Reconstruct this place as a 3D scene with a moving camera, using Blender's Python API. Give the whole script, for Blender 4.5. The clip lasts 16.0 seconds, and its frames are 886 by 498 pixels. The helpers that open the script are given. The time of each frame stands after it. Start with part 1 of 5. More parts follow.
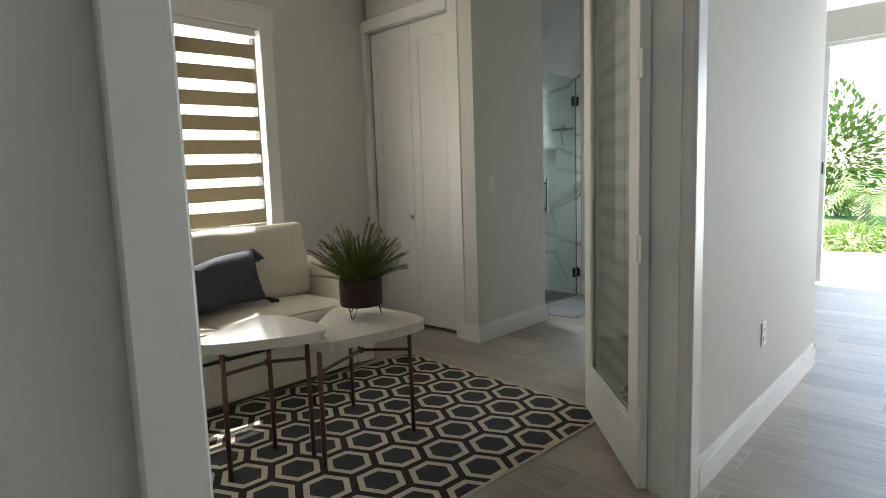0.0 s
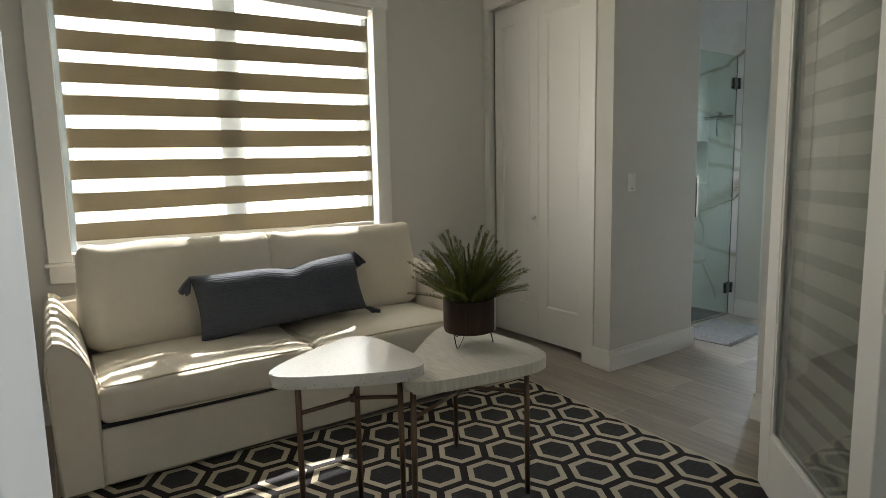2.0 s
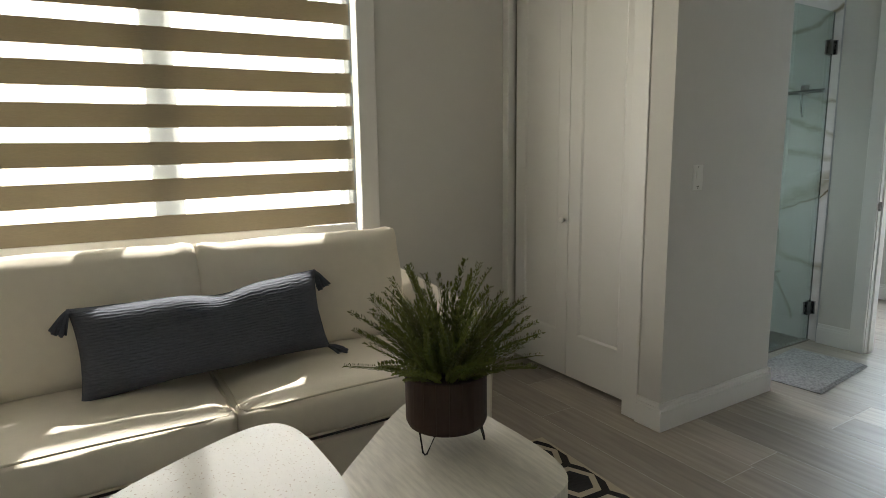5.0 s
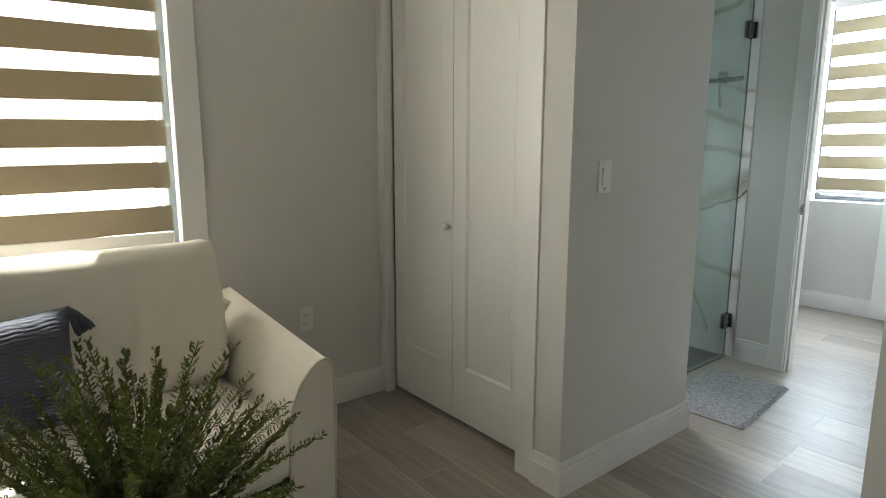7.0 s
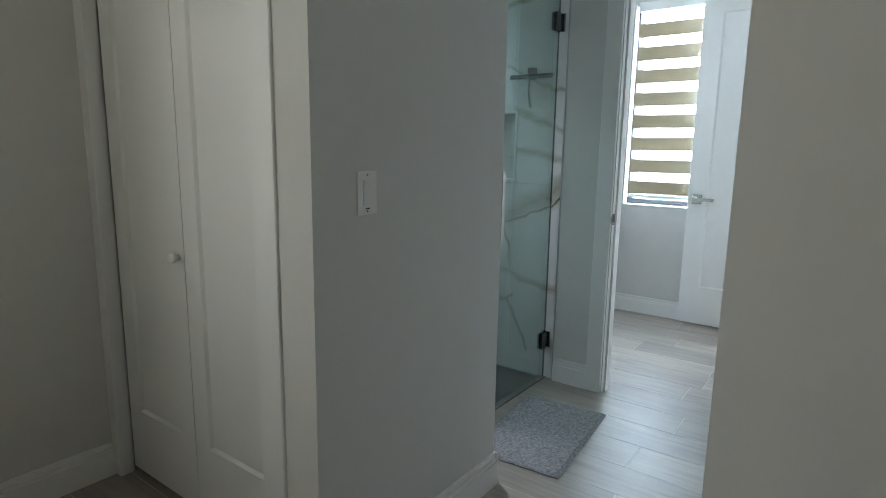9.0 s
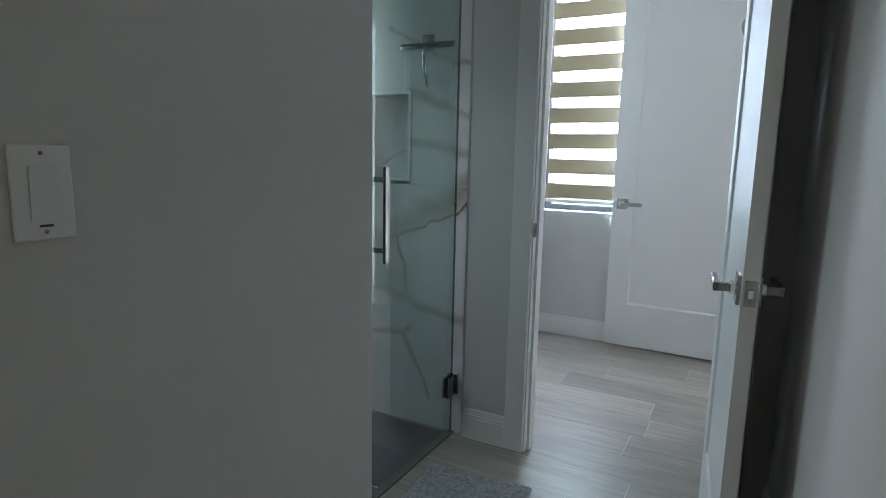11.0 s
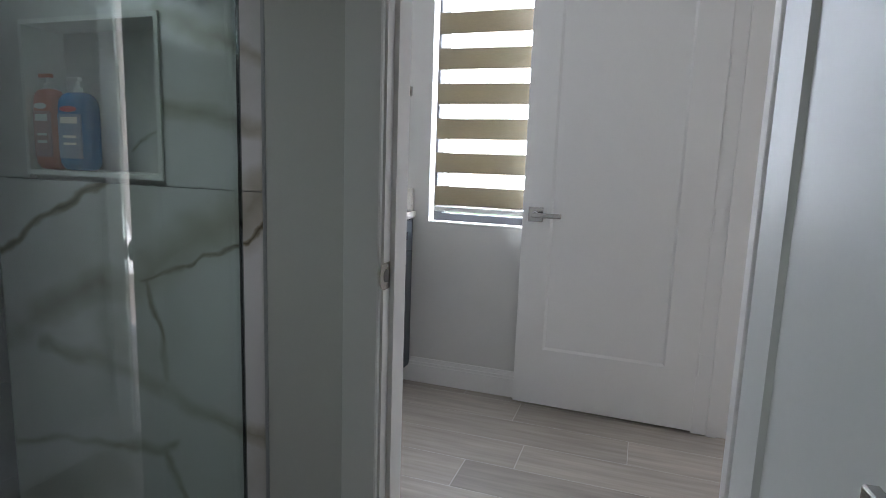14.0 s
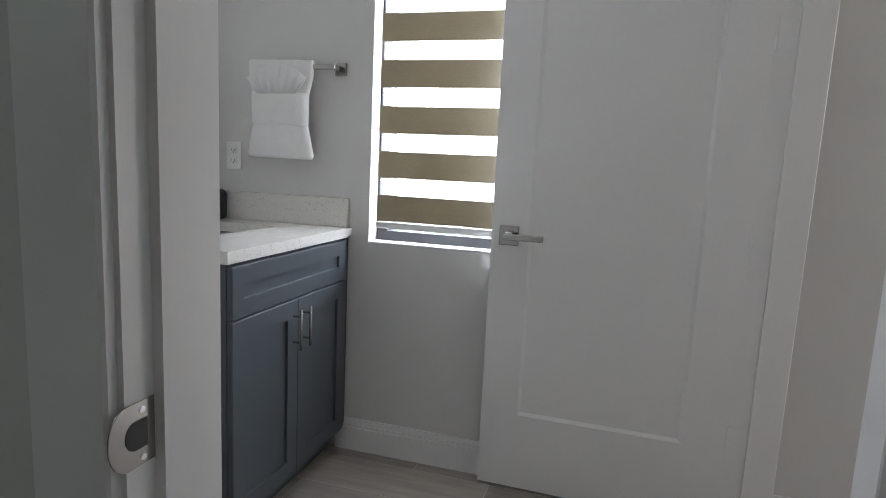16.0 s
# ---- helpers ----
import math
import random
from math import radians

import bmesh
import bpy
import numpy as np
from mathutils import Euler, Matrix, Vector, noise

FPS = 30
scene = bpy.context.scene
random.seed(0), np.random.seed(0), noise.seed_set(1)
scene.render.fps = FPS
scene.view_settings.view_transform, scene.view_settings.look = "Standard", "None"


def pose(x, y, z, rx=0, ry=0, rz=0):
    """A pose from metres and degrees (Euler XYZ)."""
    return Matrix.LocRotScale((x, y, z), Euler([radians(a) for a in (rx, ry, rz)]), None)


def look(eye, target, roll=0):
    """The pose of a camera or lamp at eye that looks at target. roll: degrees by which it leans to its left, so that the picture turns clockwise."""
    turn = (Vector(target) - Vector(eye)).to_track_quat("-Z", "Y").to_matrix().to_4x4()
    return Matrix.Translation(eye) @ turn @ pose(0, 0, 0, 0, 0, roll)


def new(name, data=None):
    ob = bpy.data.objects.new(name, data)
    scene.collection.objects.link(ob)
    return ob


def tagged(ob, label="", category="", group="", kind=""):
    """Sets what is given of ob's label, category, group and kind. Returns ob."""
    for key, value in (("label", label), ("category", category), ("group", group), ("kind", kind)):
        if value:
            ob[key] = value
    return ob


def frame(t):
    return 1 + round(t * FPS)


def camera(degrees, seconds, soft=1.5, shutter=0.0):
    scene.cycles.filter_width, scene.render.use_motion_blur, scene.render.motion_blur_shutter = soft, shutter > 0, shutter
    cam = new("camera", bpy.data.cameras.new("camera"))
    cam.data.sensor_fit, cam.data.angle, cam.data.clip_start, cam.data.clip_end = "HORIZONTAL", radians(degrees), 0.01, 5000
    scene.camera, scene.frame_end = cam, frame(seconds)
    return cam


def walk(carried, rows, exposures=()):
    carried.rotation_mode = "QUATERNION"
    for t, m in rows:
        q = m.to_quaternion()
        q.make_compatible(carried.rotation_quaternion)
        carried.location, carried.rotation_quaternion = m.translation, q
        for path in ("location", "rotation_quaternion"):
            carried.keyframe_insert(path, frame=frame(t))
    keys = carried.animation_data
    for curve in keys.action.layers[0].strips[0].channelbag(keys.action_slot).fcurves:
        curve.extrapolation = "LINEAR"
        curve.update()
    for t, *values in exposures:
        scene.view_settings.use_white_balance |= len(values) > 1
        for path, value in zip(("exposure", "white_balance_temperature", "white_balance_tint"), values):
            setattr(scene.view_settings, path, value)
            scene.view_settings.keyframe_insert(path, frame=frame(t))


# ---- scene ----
cam = camera(75.0, 16.0, soft=0.8)
PATH = [
    (0, (0.152, 0.174, 1.223), (-1.218, 1.612, 0.987), -1.9),
    (0.5, (0.055, 0.269, 1.229), (-1.376, 1.645, 0.991), -1.5),
    (1, (-0.038, 0.358, 1.234), (-1.527, 1.671, 0.992), -1.3),
    (1.5, (-0.136, 0.47, 1.237), (-1.698, 1.695, 0.995), -1.2),
    (2, (-0.263, 0.546, 1.25), (-1.896, 1.673, 0.999), -1.2),
    (2.5, (-0.365, 0.616, 1.246), (-2.05, 1.662, 0.989), -1.1),
    (3, (-0.49, 0.711, 1.259), (-2.193, 1.724, 0.989), -0.9),
    (5.5, (-1.011, 1.366, 1.287), (-2.687, 2.407, 0.958), -0.5),
    (6, (-1.114, 1.527, 1.275), (-2.744, 2.64, 0.947), -0.2),
    (6.5, (-1.206, 1.692, 1.275), (-2.797, 2.857, 0.942), -0.1),
    (7, (-1.309, 1.833, 1.28), (-2.849, 3.064, 0.943), 0.1),
    (7.5, (-1.406, 1.975, 1.299), (-2.853, 3.312, 0.956), 0.4),
    (8, (-1.466, 2.129, 1.312), (-2.789, 3.588, 0.962), 0.7),
    (8.5, (-1.48, 2.326, 1.314), (-2.726, 3.852, 0.968), 0.8),
    (9, (-1.51, 2.486, 1.307), (-2.68, 4.071, 0.963), 0.9),
    (9.5, (-1.576, 2.654, 1.286), (-2.66, 4.301, 0.949), 1.0),
    (12, (-1.952, 3.578, 1.212), (-2.779, 5.373, 0.909), 1.4),
    (12.5, (-1.996, 3.768, 1.194), (-2.755, 5.594, 0.896), 1.5),
    (13, (-2.015, 3.955, 1.185), (-2.73, 5.798, 0.886), 1.6),
    (13.5, (-2.039, 4.122, 1.182), (-2.72, 5.979, 0.885), 1.8),
    (14, (-2.071, 4.317, 1.201), (-2.713, 6.187, 0.899), 2.0),
    (14.5, (-2.111, 4.501, 1.201), (-2.711, 6.385, 0.904), 2.3),
    (15, (-2.115, 4.703, 1.209), (-2.703, 6.592, 0.913), 2.4),
    (15.5, (-2.143, 4.876, 1.203), (-2.719, 6.769, 0.91), 2.5),
    (16, (-2.201, 5.043, 1.193), (-2.758, 6.943, 0.912), 2.7),
]
walk(cam, [(t, look(eye, target, roll)) for t, eye, target, roll in PATH],
     exposures=[(0, 2.3, 6400, 10), (1, 2.44, 6250, 10), (2, 2.24, 6450, 10), (3, 2.14, 6550, 10), (5.5, 2.3, 6500, 10), (7, 2.58, 6350, 9), (8, 2.38, 6050, 7), (9.5, 1.98, 5750, 8), (12, 1.5, 5950, 12), (13, 1.4, 6150, 15), (14.5, 1.22, 6450, 20), (16, 1.02, 6550, 19)])

# ---- world, sun, exposure ----
world = bpy.data.worlds.new("sky")
scene.world = world
world.use_nodes = True
wn = world.node_tree
sky = wn.nodes.new("ShaderNodeTexSky")
sky.sky_type, sky.sun_disc = "NISHITA", False
sky.sun_elevation, sky.sun_rotation = radians(52), radians(-59)
wn.links.new(sky.outputs[0], wn.nodes["Background"].inputs[0])
wn.nodes["Background"].inputs[1].default_value = 0.15
sun = new("sun", bpy.data.lights.new("sun", "SUN"))
sun.data.energy, sun.data.angle, sun.data.color = 5.0, radians(0.9), (1.0, 0.95, 0.86)
sun.matrix_world = look((-8.6, 5.1, 12.7), (0, 0, 0))


def opening_light(name, eye, target, wide, high, watts, colour):
    lamp = new(name, bpy.data.lights.new(name, "AREA"))
    lamp.data.shape, lamp.data.size, lamp.data.size_y = "RECTANGLE", wide, high
    lamp.data.energy, lamp.data.color = watts, colour
    lamp.matrix_world = look(eye, target)
    lamp.visible_camera = True
    return lamp


# daylight in the openings: lounge window, bathroom window, high shower window, garden door
opening_light("lounge_window_daylight", (-4.0, 1.56, 1.62), (0, 1.56, 1.62), 1.7, 1.35, 22, (1.0, 0.915, 0.765))
opening_light("bath_window_daylight", (-2.7, 7.27, 1.65), (-2.7, 0, 1.2), 0.75, 1.4, 49, (0.77, 0.89, 1.0))
opening_light("shower_window_daylight", (-3.79, 4.79, 1.92), (-2.7, 4.6, 0.2), 0.6, 0.6, 2.4, (0.92, 0.97, 1.0)).data.spread = radians(95)
opening_light("garden_door_daylight", (0.64, 7.5, 1.3), (0.3, 3.2, 0.0), 1.26, 2.3, 20, (0.86, 0.94, 1.0))


# ---- materials ----
def material(name, colour, rough=0.5, metal=0.0, scale=40.0, vary=0.06, bump=0.05, stain=0.06, stretch=(1, 1, 1), per_object=0.0, coat=0.0):
    """Base colour with fine grain, a broad stain and a fine relief."""
    m = bpy.data.materials.new(name)
    m.use_nodes = True
    nt = m.node_tree
    bsdf = nt.nodes["Principled BSDF"]
    bsdf.inputs["Metallic"].default_value = metal
    bsdf.inputs["Coat Weight"].default_value = coat
    tc = nt.nodes.new("ShaderNodeTexCoord")
    mp = nt.nodes.new("ShaderNodeMapping")
    mp.inputs["Scale"].default_value = stretch
    nt.links.new(tc.outputs["Object"], mp.inputs[0])
    if per_object:
        oi = nt.nodes.new("ShaderNodeObjectInfo")
        far = nt.nodes.new("ShaderNodeVectorMath")
        far.operation = "SCALE"
        far.inputs[0].default_value = (37.0, 53.0, 11.0)
        nt.links.new(oi.outputs["Random"], far.inputs["Scale"])
        nt.links.new(far.outputs[0], mp.inputs["Location"])
    fine = nt.nodes.new("ShaderNodeTexNoise")
    fine.inputs["Scale"].default_value, fine.inputs["Detail"].default_value = scale, 6
    broad = nt.nodes.new("ShaderNodeTexNoise")
    broad.inputs["Scale"].default_value, broad.inputs["Detail"].default_value = scale * 0.06, 4
    for n in (fine, broad):
        nt.links.new(mp.outputs[0], n.inputs["Vector"])
    value = nt.nodes.new("ShaderNodeMath")
    value.operation, value.inputs[1].default_value, value.inputs[2].default_value = "MULTIPLY_ADD", 2 * vary, 1 - vary
    nt.links.new(fine.outputs[0], value.inputs[0])
    value2 = nt.nodes.new("ShaderNodeMath")
    value2.operation, value2.inputs[1].default_value, value2.inputs[2].default_value = "MULTIPLY_ADD", 2 * stain, 1 - stain
    nt.links.new(broad.outputs[0], value2.inputs[0])
    mul = nt.nodes.new("ShaderNodeMath")
    mul.operation = "MULTIPLY"
    nt.links.new(value.outputs[0], mul.inputs[0])
    nt.links.new(value2.outputs[0], mul.inputs[1])
    last = mul.outputs[0]
    if per_object:
        info = nt.nodes.new("ShaderNodeObjectInfo")
        v3 = nt.nodes.new("ShaderNodeMath")
        v3.operation, v3.inputs[1].default_value, v3.inputs[2].default_value = "MULTIPLY_ADD", 2 * per_object, 1 - per_object
        nt.links.new(info.outputs["Random"], v3.inputs[0])
        m2 = nt.nodes.new("ShaderNodeMath")
        m2.operation = "MULTIPLY"
        nt.links.new(last, m2.inputs[0])
        nt.links.new(v3.outputs[0], m2.inputs[1])
        last = m2.outputs[0]
    mix = nt.nodes.new("ShaderNodeVectorMath")
    mix.operation = "SCALE"
    mix.inputs[0].default_value = colour
    nt.links.new(last, mix.inputs["Scale"])
    nt.links.new(mix.outputs[0], bsdf.inputs["Base Color"])
    rr = nt.nodes.new("ShaderNodeMath")
    rr.operation, rr.inputs[1].default_value, rr.inputs[2].default_value = "MULTIPLY_ADD", 0.16, rough - 0.08
    nt.links.new(broad.outputs[0], rr.inputs[0])
    nt.links.new(rr.outputs[0], bsdf.inputs["Roughness"])
    if bump:
        b = nt.nodes.new("ShaderNodeBump")
        b.inputs["Strength"].default_value, b.inputs["Distance"].default_value = bump, 0.004
        nt.links.new(fine.outputs[0], b.inputs["Height"])
        nt.links.new(b.outputs[0], bsdf.inputs["Normal"])
    return m


def ramp_mix(nt, fac, stops):
    r = nt.nodes.new("ShaderNodeValToRGB")
    els = r.color_ramp.elements
    while len(els) < len(stops):
        els.new(0.5)
    for e, (p, c) in zip(els, stops):
        e.position, e.color = p, (*c, 1)
    nt.links.new(fac, r.inputs[0])
    return r.outputs[0]


WALL = material("wall_paint", (0.66, 0.645, 0.615), 0.75, scale=160, vary=0.02, bump=0.06, stain=0.03)
CEIL = material("ceiling_paint", (0.78, 0.77, 0.74), 0.85, scale=120, vary=0.02, bump=0.06)
TRIM = material("trim_paint", (0.80, 0.79, 0.77), 0.38, scale=60, vary=0.015, bump=0.02, stain=0.02)
DOORPAINT = material("door_paint", (0.80, 0.79, 0.77), 0.46, scale=90, vary=0.015, bump=0.02, stain=0.02)
GROUT = material("grout", (0.62, 0.60, 0.57), 0.9, scale=200, vary=0.08)
LINEN = material("cream_upholstery", (0.77, 0.715, 0.615), 0.85, scale=420, vary=0.07, bump=0.25, stain=0.05)
PIPING = material("cream_piping", (0.70, 0.64, 0.53), 0.85, scale=420, vary=0.08, bump=0.2)
# near-black: painted shade for sofa and closet gaps, also the mat's backing
DARKGAP = material("gap_shade_and_mat_backing", (0.05, 0.05, 0.05), 0.9)
PILLOW = material("slate_knit", (0.082, 0.091, 0.116), 0.95, scale=55, vary=0.3, bump=1.0, stain=0.1, stretch=(1, 0.7, 3.6))

def speckled(m, tone, scale, limit):
    """Scatter small aggregate chips over a stone material."""
    nt = m.node_tree
    bsdf = nt.nodes["Principled BSDF"]
    base = bsdf.inputs["Base Color"].links[0].from_socket
    tc = nt.nodes.new("ShaderNodeTexCoord")
    n = nt.nodes.new("ShaderNodeTexNoise")
    n.inputs["Scale"].default_value, n.inputs["Detail"].default_value = scale, 1
    nt.links.new(tc.outputs["Object"], n.inputs["Vector"])
    mask = ramp_mix(nt, n.outputs[0], [(limit, (0, 0, 0)), (limit + 0.03, (0.75, 0.75, 0.75))])
    mx = nt.nodes.new("ShaderNodeMix")
    mx.data_type = "RGBA"
    nt.links.new(mask, mx.inputs[0])
    nt.links.new(base, mx.inputs[6])
    mx.inputs[7].default_value = (*tone, 1)
    nt.links.new(mx.outputs[2], bsdf.inputs["Base Color"])
    return m


QUARTZ = material("white_quartz", (0.72, 0.70, 0.66), 0.16, scale=60, vary=0.04, bump=0.0, stain=0.03)
speckled(QUARTZ, (0.40, 0.31, 0.23), 150, 0.665)
BRASS = material("brushed_brass", (0.62, 0.45, 0.17), 0.35, metal=0.9, vary=0.04, bump=0.0)
BRONZE = material("bronze_metal", (0.17, 0.115, 0.085), 0.38, metal=0.85, scale=50, vary=0.08, bump=0.02)
BLACKWIRE = material("black_wire", (0.02, 0.02, 0.02), 0.5, metal=0.6)
BARK = material("dark_wood", (0.04, 0.021, 0.015), 0.85, scale=30, vary=0.55, bump=0.4, stretch=(1, 1, 0.25))
LEAF = material("fern_green", (0.115, 0.135, 0.018), 0.8, scale=70, vary=0.55, bump=0.1, stain=0.3, per_object=0.25)
RUGDARK = material("rug_charcoal", (0.019, 0.0165, 0.0165), 0.98, scale=260, vary=0.45, bump=0.5, stretch=(1, 0.25, 1))
RUGHEATHER = material("rug_heather", (0.034, 0.034, 0.038), 0.98, scale=110, vary=0.75, bump=0.5, stain=0.15, stretch=(1, 0.22, 1))
RUGCREAM = material("rug_cream", (0.53, 0.475, 0.37), 0.98, scale=300, vary=0.14, bump=0.4, stretch=(1, 0.4, 1))
NICKEL = material("satin_nickel", (0.36, 0.35, 0.33), 0.25, metal=1.0, scale=80, vary=0.04, bump=0.0)
CHROME = material("chrome", (0.78, 0.79, 0.80), 0.07, metal=1.0, vary=0.01, bump=0.0)
DARKCHROME = material("hinge_chrome", (0.30, 0.31, 0.32), 0.18, metal=1.0, vary=0.02, bump=0.0)
PLASTIC = material("white_plastic", (0.82, 0.81, 0.78), 0.35, vary=0.01, bump=0.0, stain=0.01)
SLOT = material("outlet_slot", (0.06, 0.05, 0.05), 0.6)
DARKTILE = material("slate_tile", (0.042, 0.044, 0.048), 0.45, scale=40, vary=0.15, bump=0.08, stain=0.12, per_object=0.1)
MAT = material("bath_mat_chenille", (0.34, 0.335, 0.345), 0.98, scale=75, vary=0.8, bump=0.9, stain=0.12)
CABINET = material("slate_blue_cabinet", (0.066, 0.079, 0.087), 0.42, scale=80, vary=0.03, bump=0.02)
SPECK = material("quartz_counter", (0.74, 0.72, 0.66), 0.2, scale=220, vary=0.12, bump=0.0, stain=0.03)
speckled(SPECK, (0.3, 0.27, 0.24), 190, 0.66)
TOWEL = material("white_terry", (0.82, 0.81, 0.78), 0.98, scale=350, vary=0.06, bump=0.6)
ALUM = material("window_frame_dark", (0.05, 0.05, 0.055), 0.45, metal=0.3)
GREYALU = material("window_frame_grey", (0.15, 0.18, 0.20), 0.45)
EDGEALU = material("satin_aluminium", (0.46, 0.47, 0.48), 0.45, metal=0.25)
WHITEALU = material("window_frame_white", (0.75, 0.76, 0.78), 0.4)
BLACK = material("black_plastic", (0.015, 0.015, 0.015), 0.4)
CORAL = material("coral_bottle", (0.55, 0.18, 0.11), 0.3, vary=0.02, bump=0.0)
BLUE = material("blue_bottle", (0.02, 0.16, 0.36), 0.25, vary=0.02, bump=0.0)
EMBLEM = material("red_emblem", (0.5, 0.05, 0.07), 0.4, vary=0.02, bump=0.0)
LABELW = material("bottle_label", (0.75, 0.72, 0.66), 0.5, vary=0.02, bump=0.0)
LAWN = material("lawn_grass", (0.10, 0.17, 0.035), 0.95, scale=30, vary=0.3, bump=0.5)
PAVER = material("paver_stone", (0.42, 0.40, 0.37), 0.85, scale=40, vary=0.15, bump=0.2, per_object=0.12)
FOLIAGE = material("garden_leaves", (0.2, 0.29, 0.07), 0.6, scale=20, vary=0.3, bump=0.1, per_object=0.3)
TRUNK = material("palm_trunk", (0.22, 0.17, 0.12), 0.9, scale=30, vary=0.2, bump=0.4)
STUCCO = material("white_stucco", (0.85, 0.845, 0.82), 0.9, scale=90, vary=0.03, bump=0.2)


def plank_material():
    m = material("wood_look_tile", (0.345, 0.305, 0.26), 0.42, scale=9, vary=0.42, bump=0.03, stain=0.1, stretch=(0.35, 4.5, 1), per_object=0.16)
    return m


PLANK = plank_material()
ASHTOP = material("limed_oak_top", (0.64, 0.605, 0.53), 0.42, scale=14, vary=0.32, bump=0.06, stretch=(1, 7, 1))


# veins of the shower slabs: x and height of both ends, half width, depth of colour
VEINS = [
    (-2.86, 1.055, -3.09, 0.915, 0.010, 1.0), (-3.09, 0.915, -3.25, 0.885, 0.012, 0.8), (-2.86, 1.10, -3.22, 0.91, 0.085, 0.42),
    (-3.22, 0.90, -3.80, 0.66, 0.06, 0.4), (-3.24, 0.90, -3.19, 0.62, 0.012, 0.6), (-3.33, 1.12, -3.80, 0.90, 0.014, 0.9),
    (-3.16, 1.53, -2.86, 1.41, 0.03, 0.4), (-3.15, 1.30, -2.86, 1.25, 0.035, 0.35), (-3.16, 1.32, -3.40, 1.20, 0.009, 0.7),
    (-3.60, 0.67, -2.86, 0.53, 0.03, 0.35), (-3.80, 0.33, -3.17, 0.46, 0.02, 0.35), (-3.20, 0.44, -3.05, 0.12, 0.015, 0.45),
    (-3.72, 1.95, -2.86, 2.22, 0.02, 0.6), (-3.3, 1.78, -2.86, 1.62, 0.016, 0.3),
]


def marble():
    m = material("calacatta_marble", (0.8, 0.8, 0.79), 0.1, vary=0.0, bump=0.0, stain=0.03)
    nt = m.node_tree
    bsdf = nt.nodes["Principled BSDF"]

    def node(kind, **values):
        n = nt.nodes.new(kind)
        if "operation" in values:
            n.operation = values["operation"]
        return n

    def vec(operation, a, b):
        n = node("ShaderNodeVectorMath", operation=operation)
        for k, v in enumerate((a, b)):
            if v is None:
                continue
            if isinstance(v, tuple):
                n.inputs[k].default_value = v
            else:
                nt.links.new(v, n.inputs[k])
        return n

    def num(operation, a, b, clamp=False):
        n = node("ShaderNodeMath", operation=operation)
        n.use_clamp = clamp
        for k, v in enumerate((a, b)):
            if isinstance(v, (int, float)):
                n.inputs[k].default_value = v
            else:
                nt.links.new(v, n.inputs[k])
        return n.outputs[0]

    tc = nt.nodes.new("ShaderNodeTexCoord")
    flat = vec("MULTIPLY", tc.outputs["Object"], (1.0, 0.0, 1.0)).outputs[0]
    # veins wander: a broad sway and a fine crackle bend the coordinates
    for scale, reach, detail in ((3.2, 0.16, 2), (15.0, 0.05, 6)):
        n = nt.nodes.new("ShaderNodeTexNoise")
        n.inputs["Scale"].default_value, n.inputs["Detail"].default_value = scale, detail
        nt.links.new(tc.outputs["Object"], n.inputs["Vector"])
        off = vec("SUBTRACT", n.outputs["Color"], (0.5, 0.5, 0.5)).outputs[0]
        flat = vec("ADD", flat, vec("MULTIPLY", off, (reach, 0.0, reach)).outputs[0]).outputs[0]
    streak = nt.nodes.new("ShaderNodeTexNoise")
    streak.inputs["Scale"].default_value, streak.inputs["Detail"].default_value = 6.0, 5
    nt.links.new(tc.outputs["Object"], streak.inputs["Vector"])
    gaps = num("MULTIPLY_ADD", streak.outputs[0], 2.6, True)
    gaps.node.inputs[2].default_value = -0.5
    total = None
    for x0, z0, x1, z1, half, depth in VEINS:
        along = (x1 - x0, 0.0, z1 - z0)
        ll = along[0] ** 2 + along[2] ** 2
        rel = vec("SUBTRACT", flat, (x0, 0.0, z0)).outputs[0]
        t = num("MULTIPLY", vec("DOT_PRODUCT", rel, along).outputs["Value"], 1 / ll, True)
        sc = node("ShaderNodeVectorMath", operation="SCALE")
        sc.inputs[0].default_value = along
        nt.links.new(t, sc.inputs["Scale"])
        dist = vec("DISTANCE", rel, sc.outputs[0]).outputs["Value"]
        near = num("SUBTRACT", 1.0, num("DIVIDE", dist, half), True)
        amount = num("MULTIPLY", num("MULTIPLY", near, depth), gaps)
        total = amount if total is None else num("MAXIMUM", total, amount)
    cloud = nt.nodes.new("ShaderNodeTexNoise")
    cloud.inputs["Scale"].default_value, cloud.inputs["Detail"].default_value = 2.6, 6
    nt.links.new(flat, cloud.inputs["Vector"])
    haze = num("MULTIPLY", num("SUBTRACT", cloud.outputs[0], 0.52, True), 0.8)
    total = num("ADD", total, haze, True)
    col = ramp_mix(nt, total, [(0.0, (0.76, 0.76, 0.745)), (0.2, (0.56, 0.545, 0.48)), (0.5, (0.34, 0.305, 0.23)), (0.9, (0.13, 0.11, 0.075))])
    nt.links.new(col, bsdf.inputs["Base Color"])
    return m


MARBLE = marble()


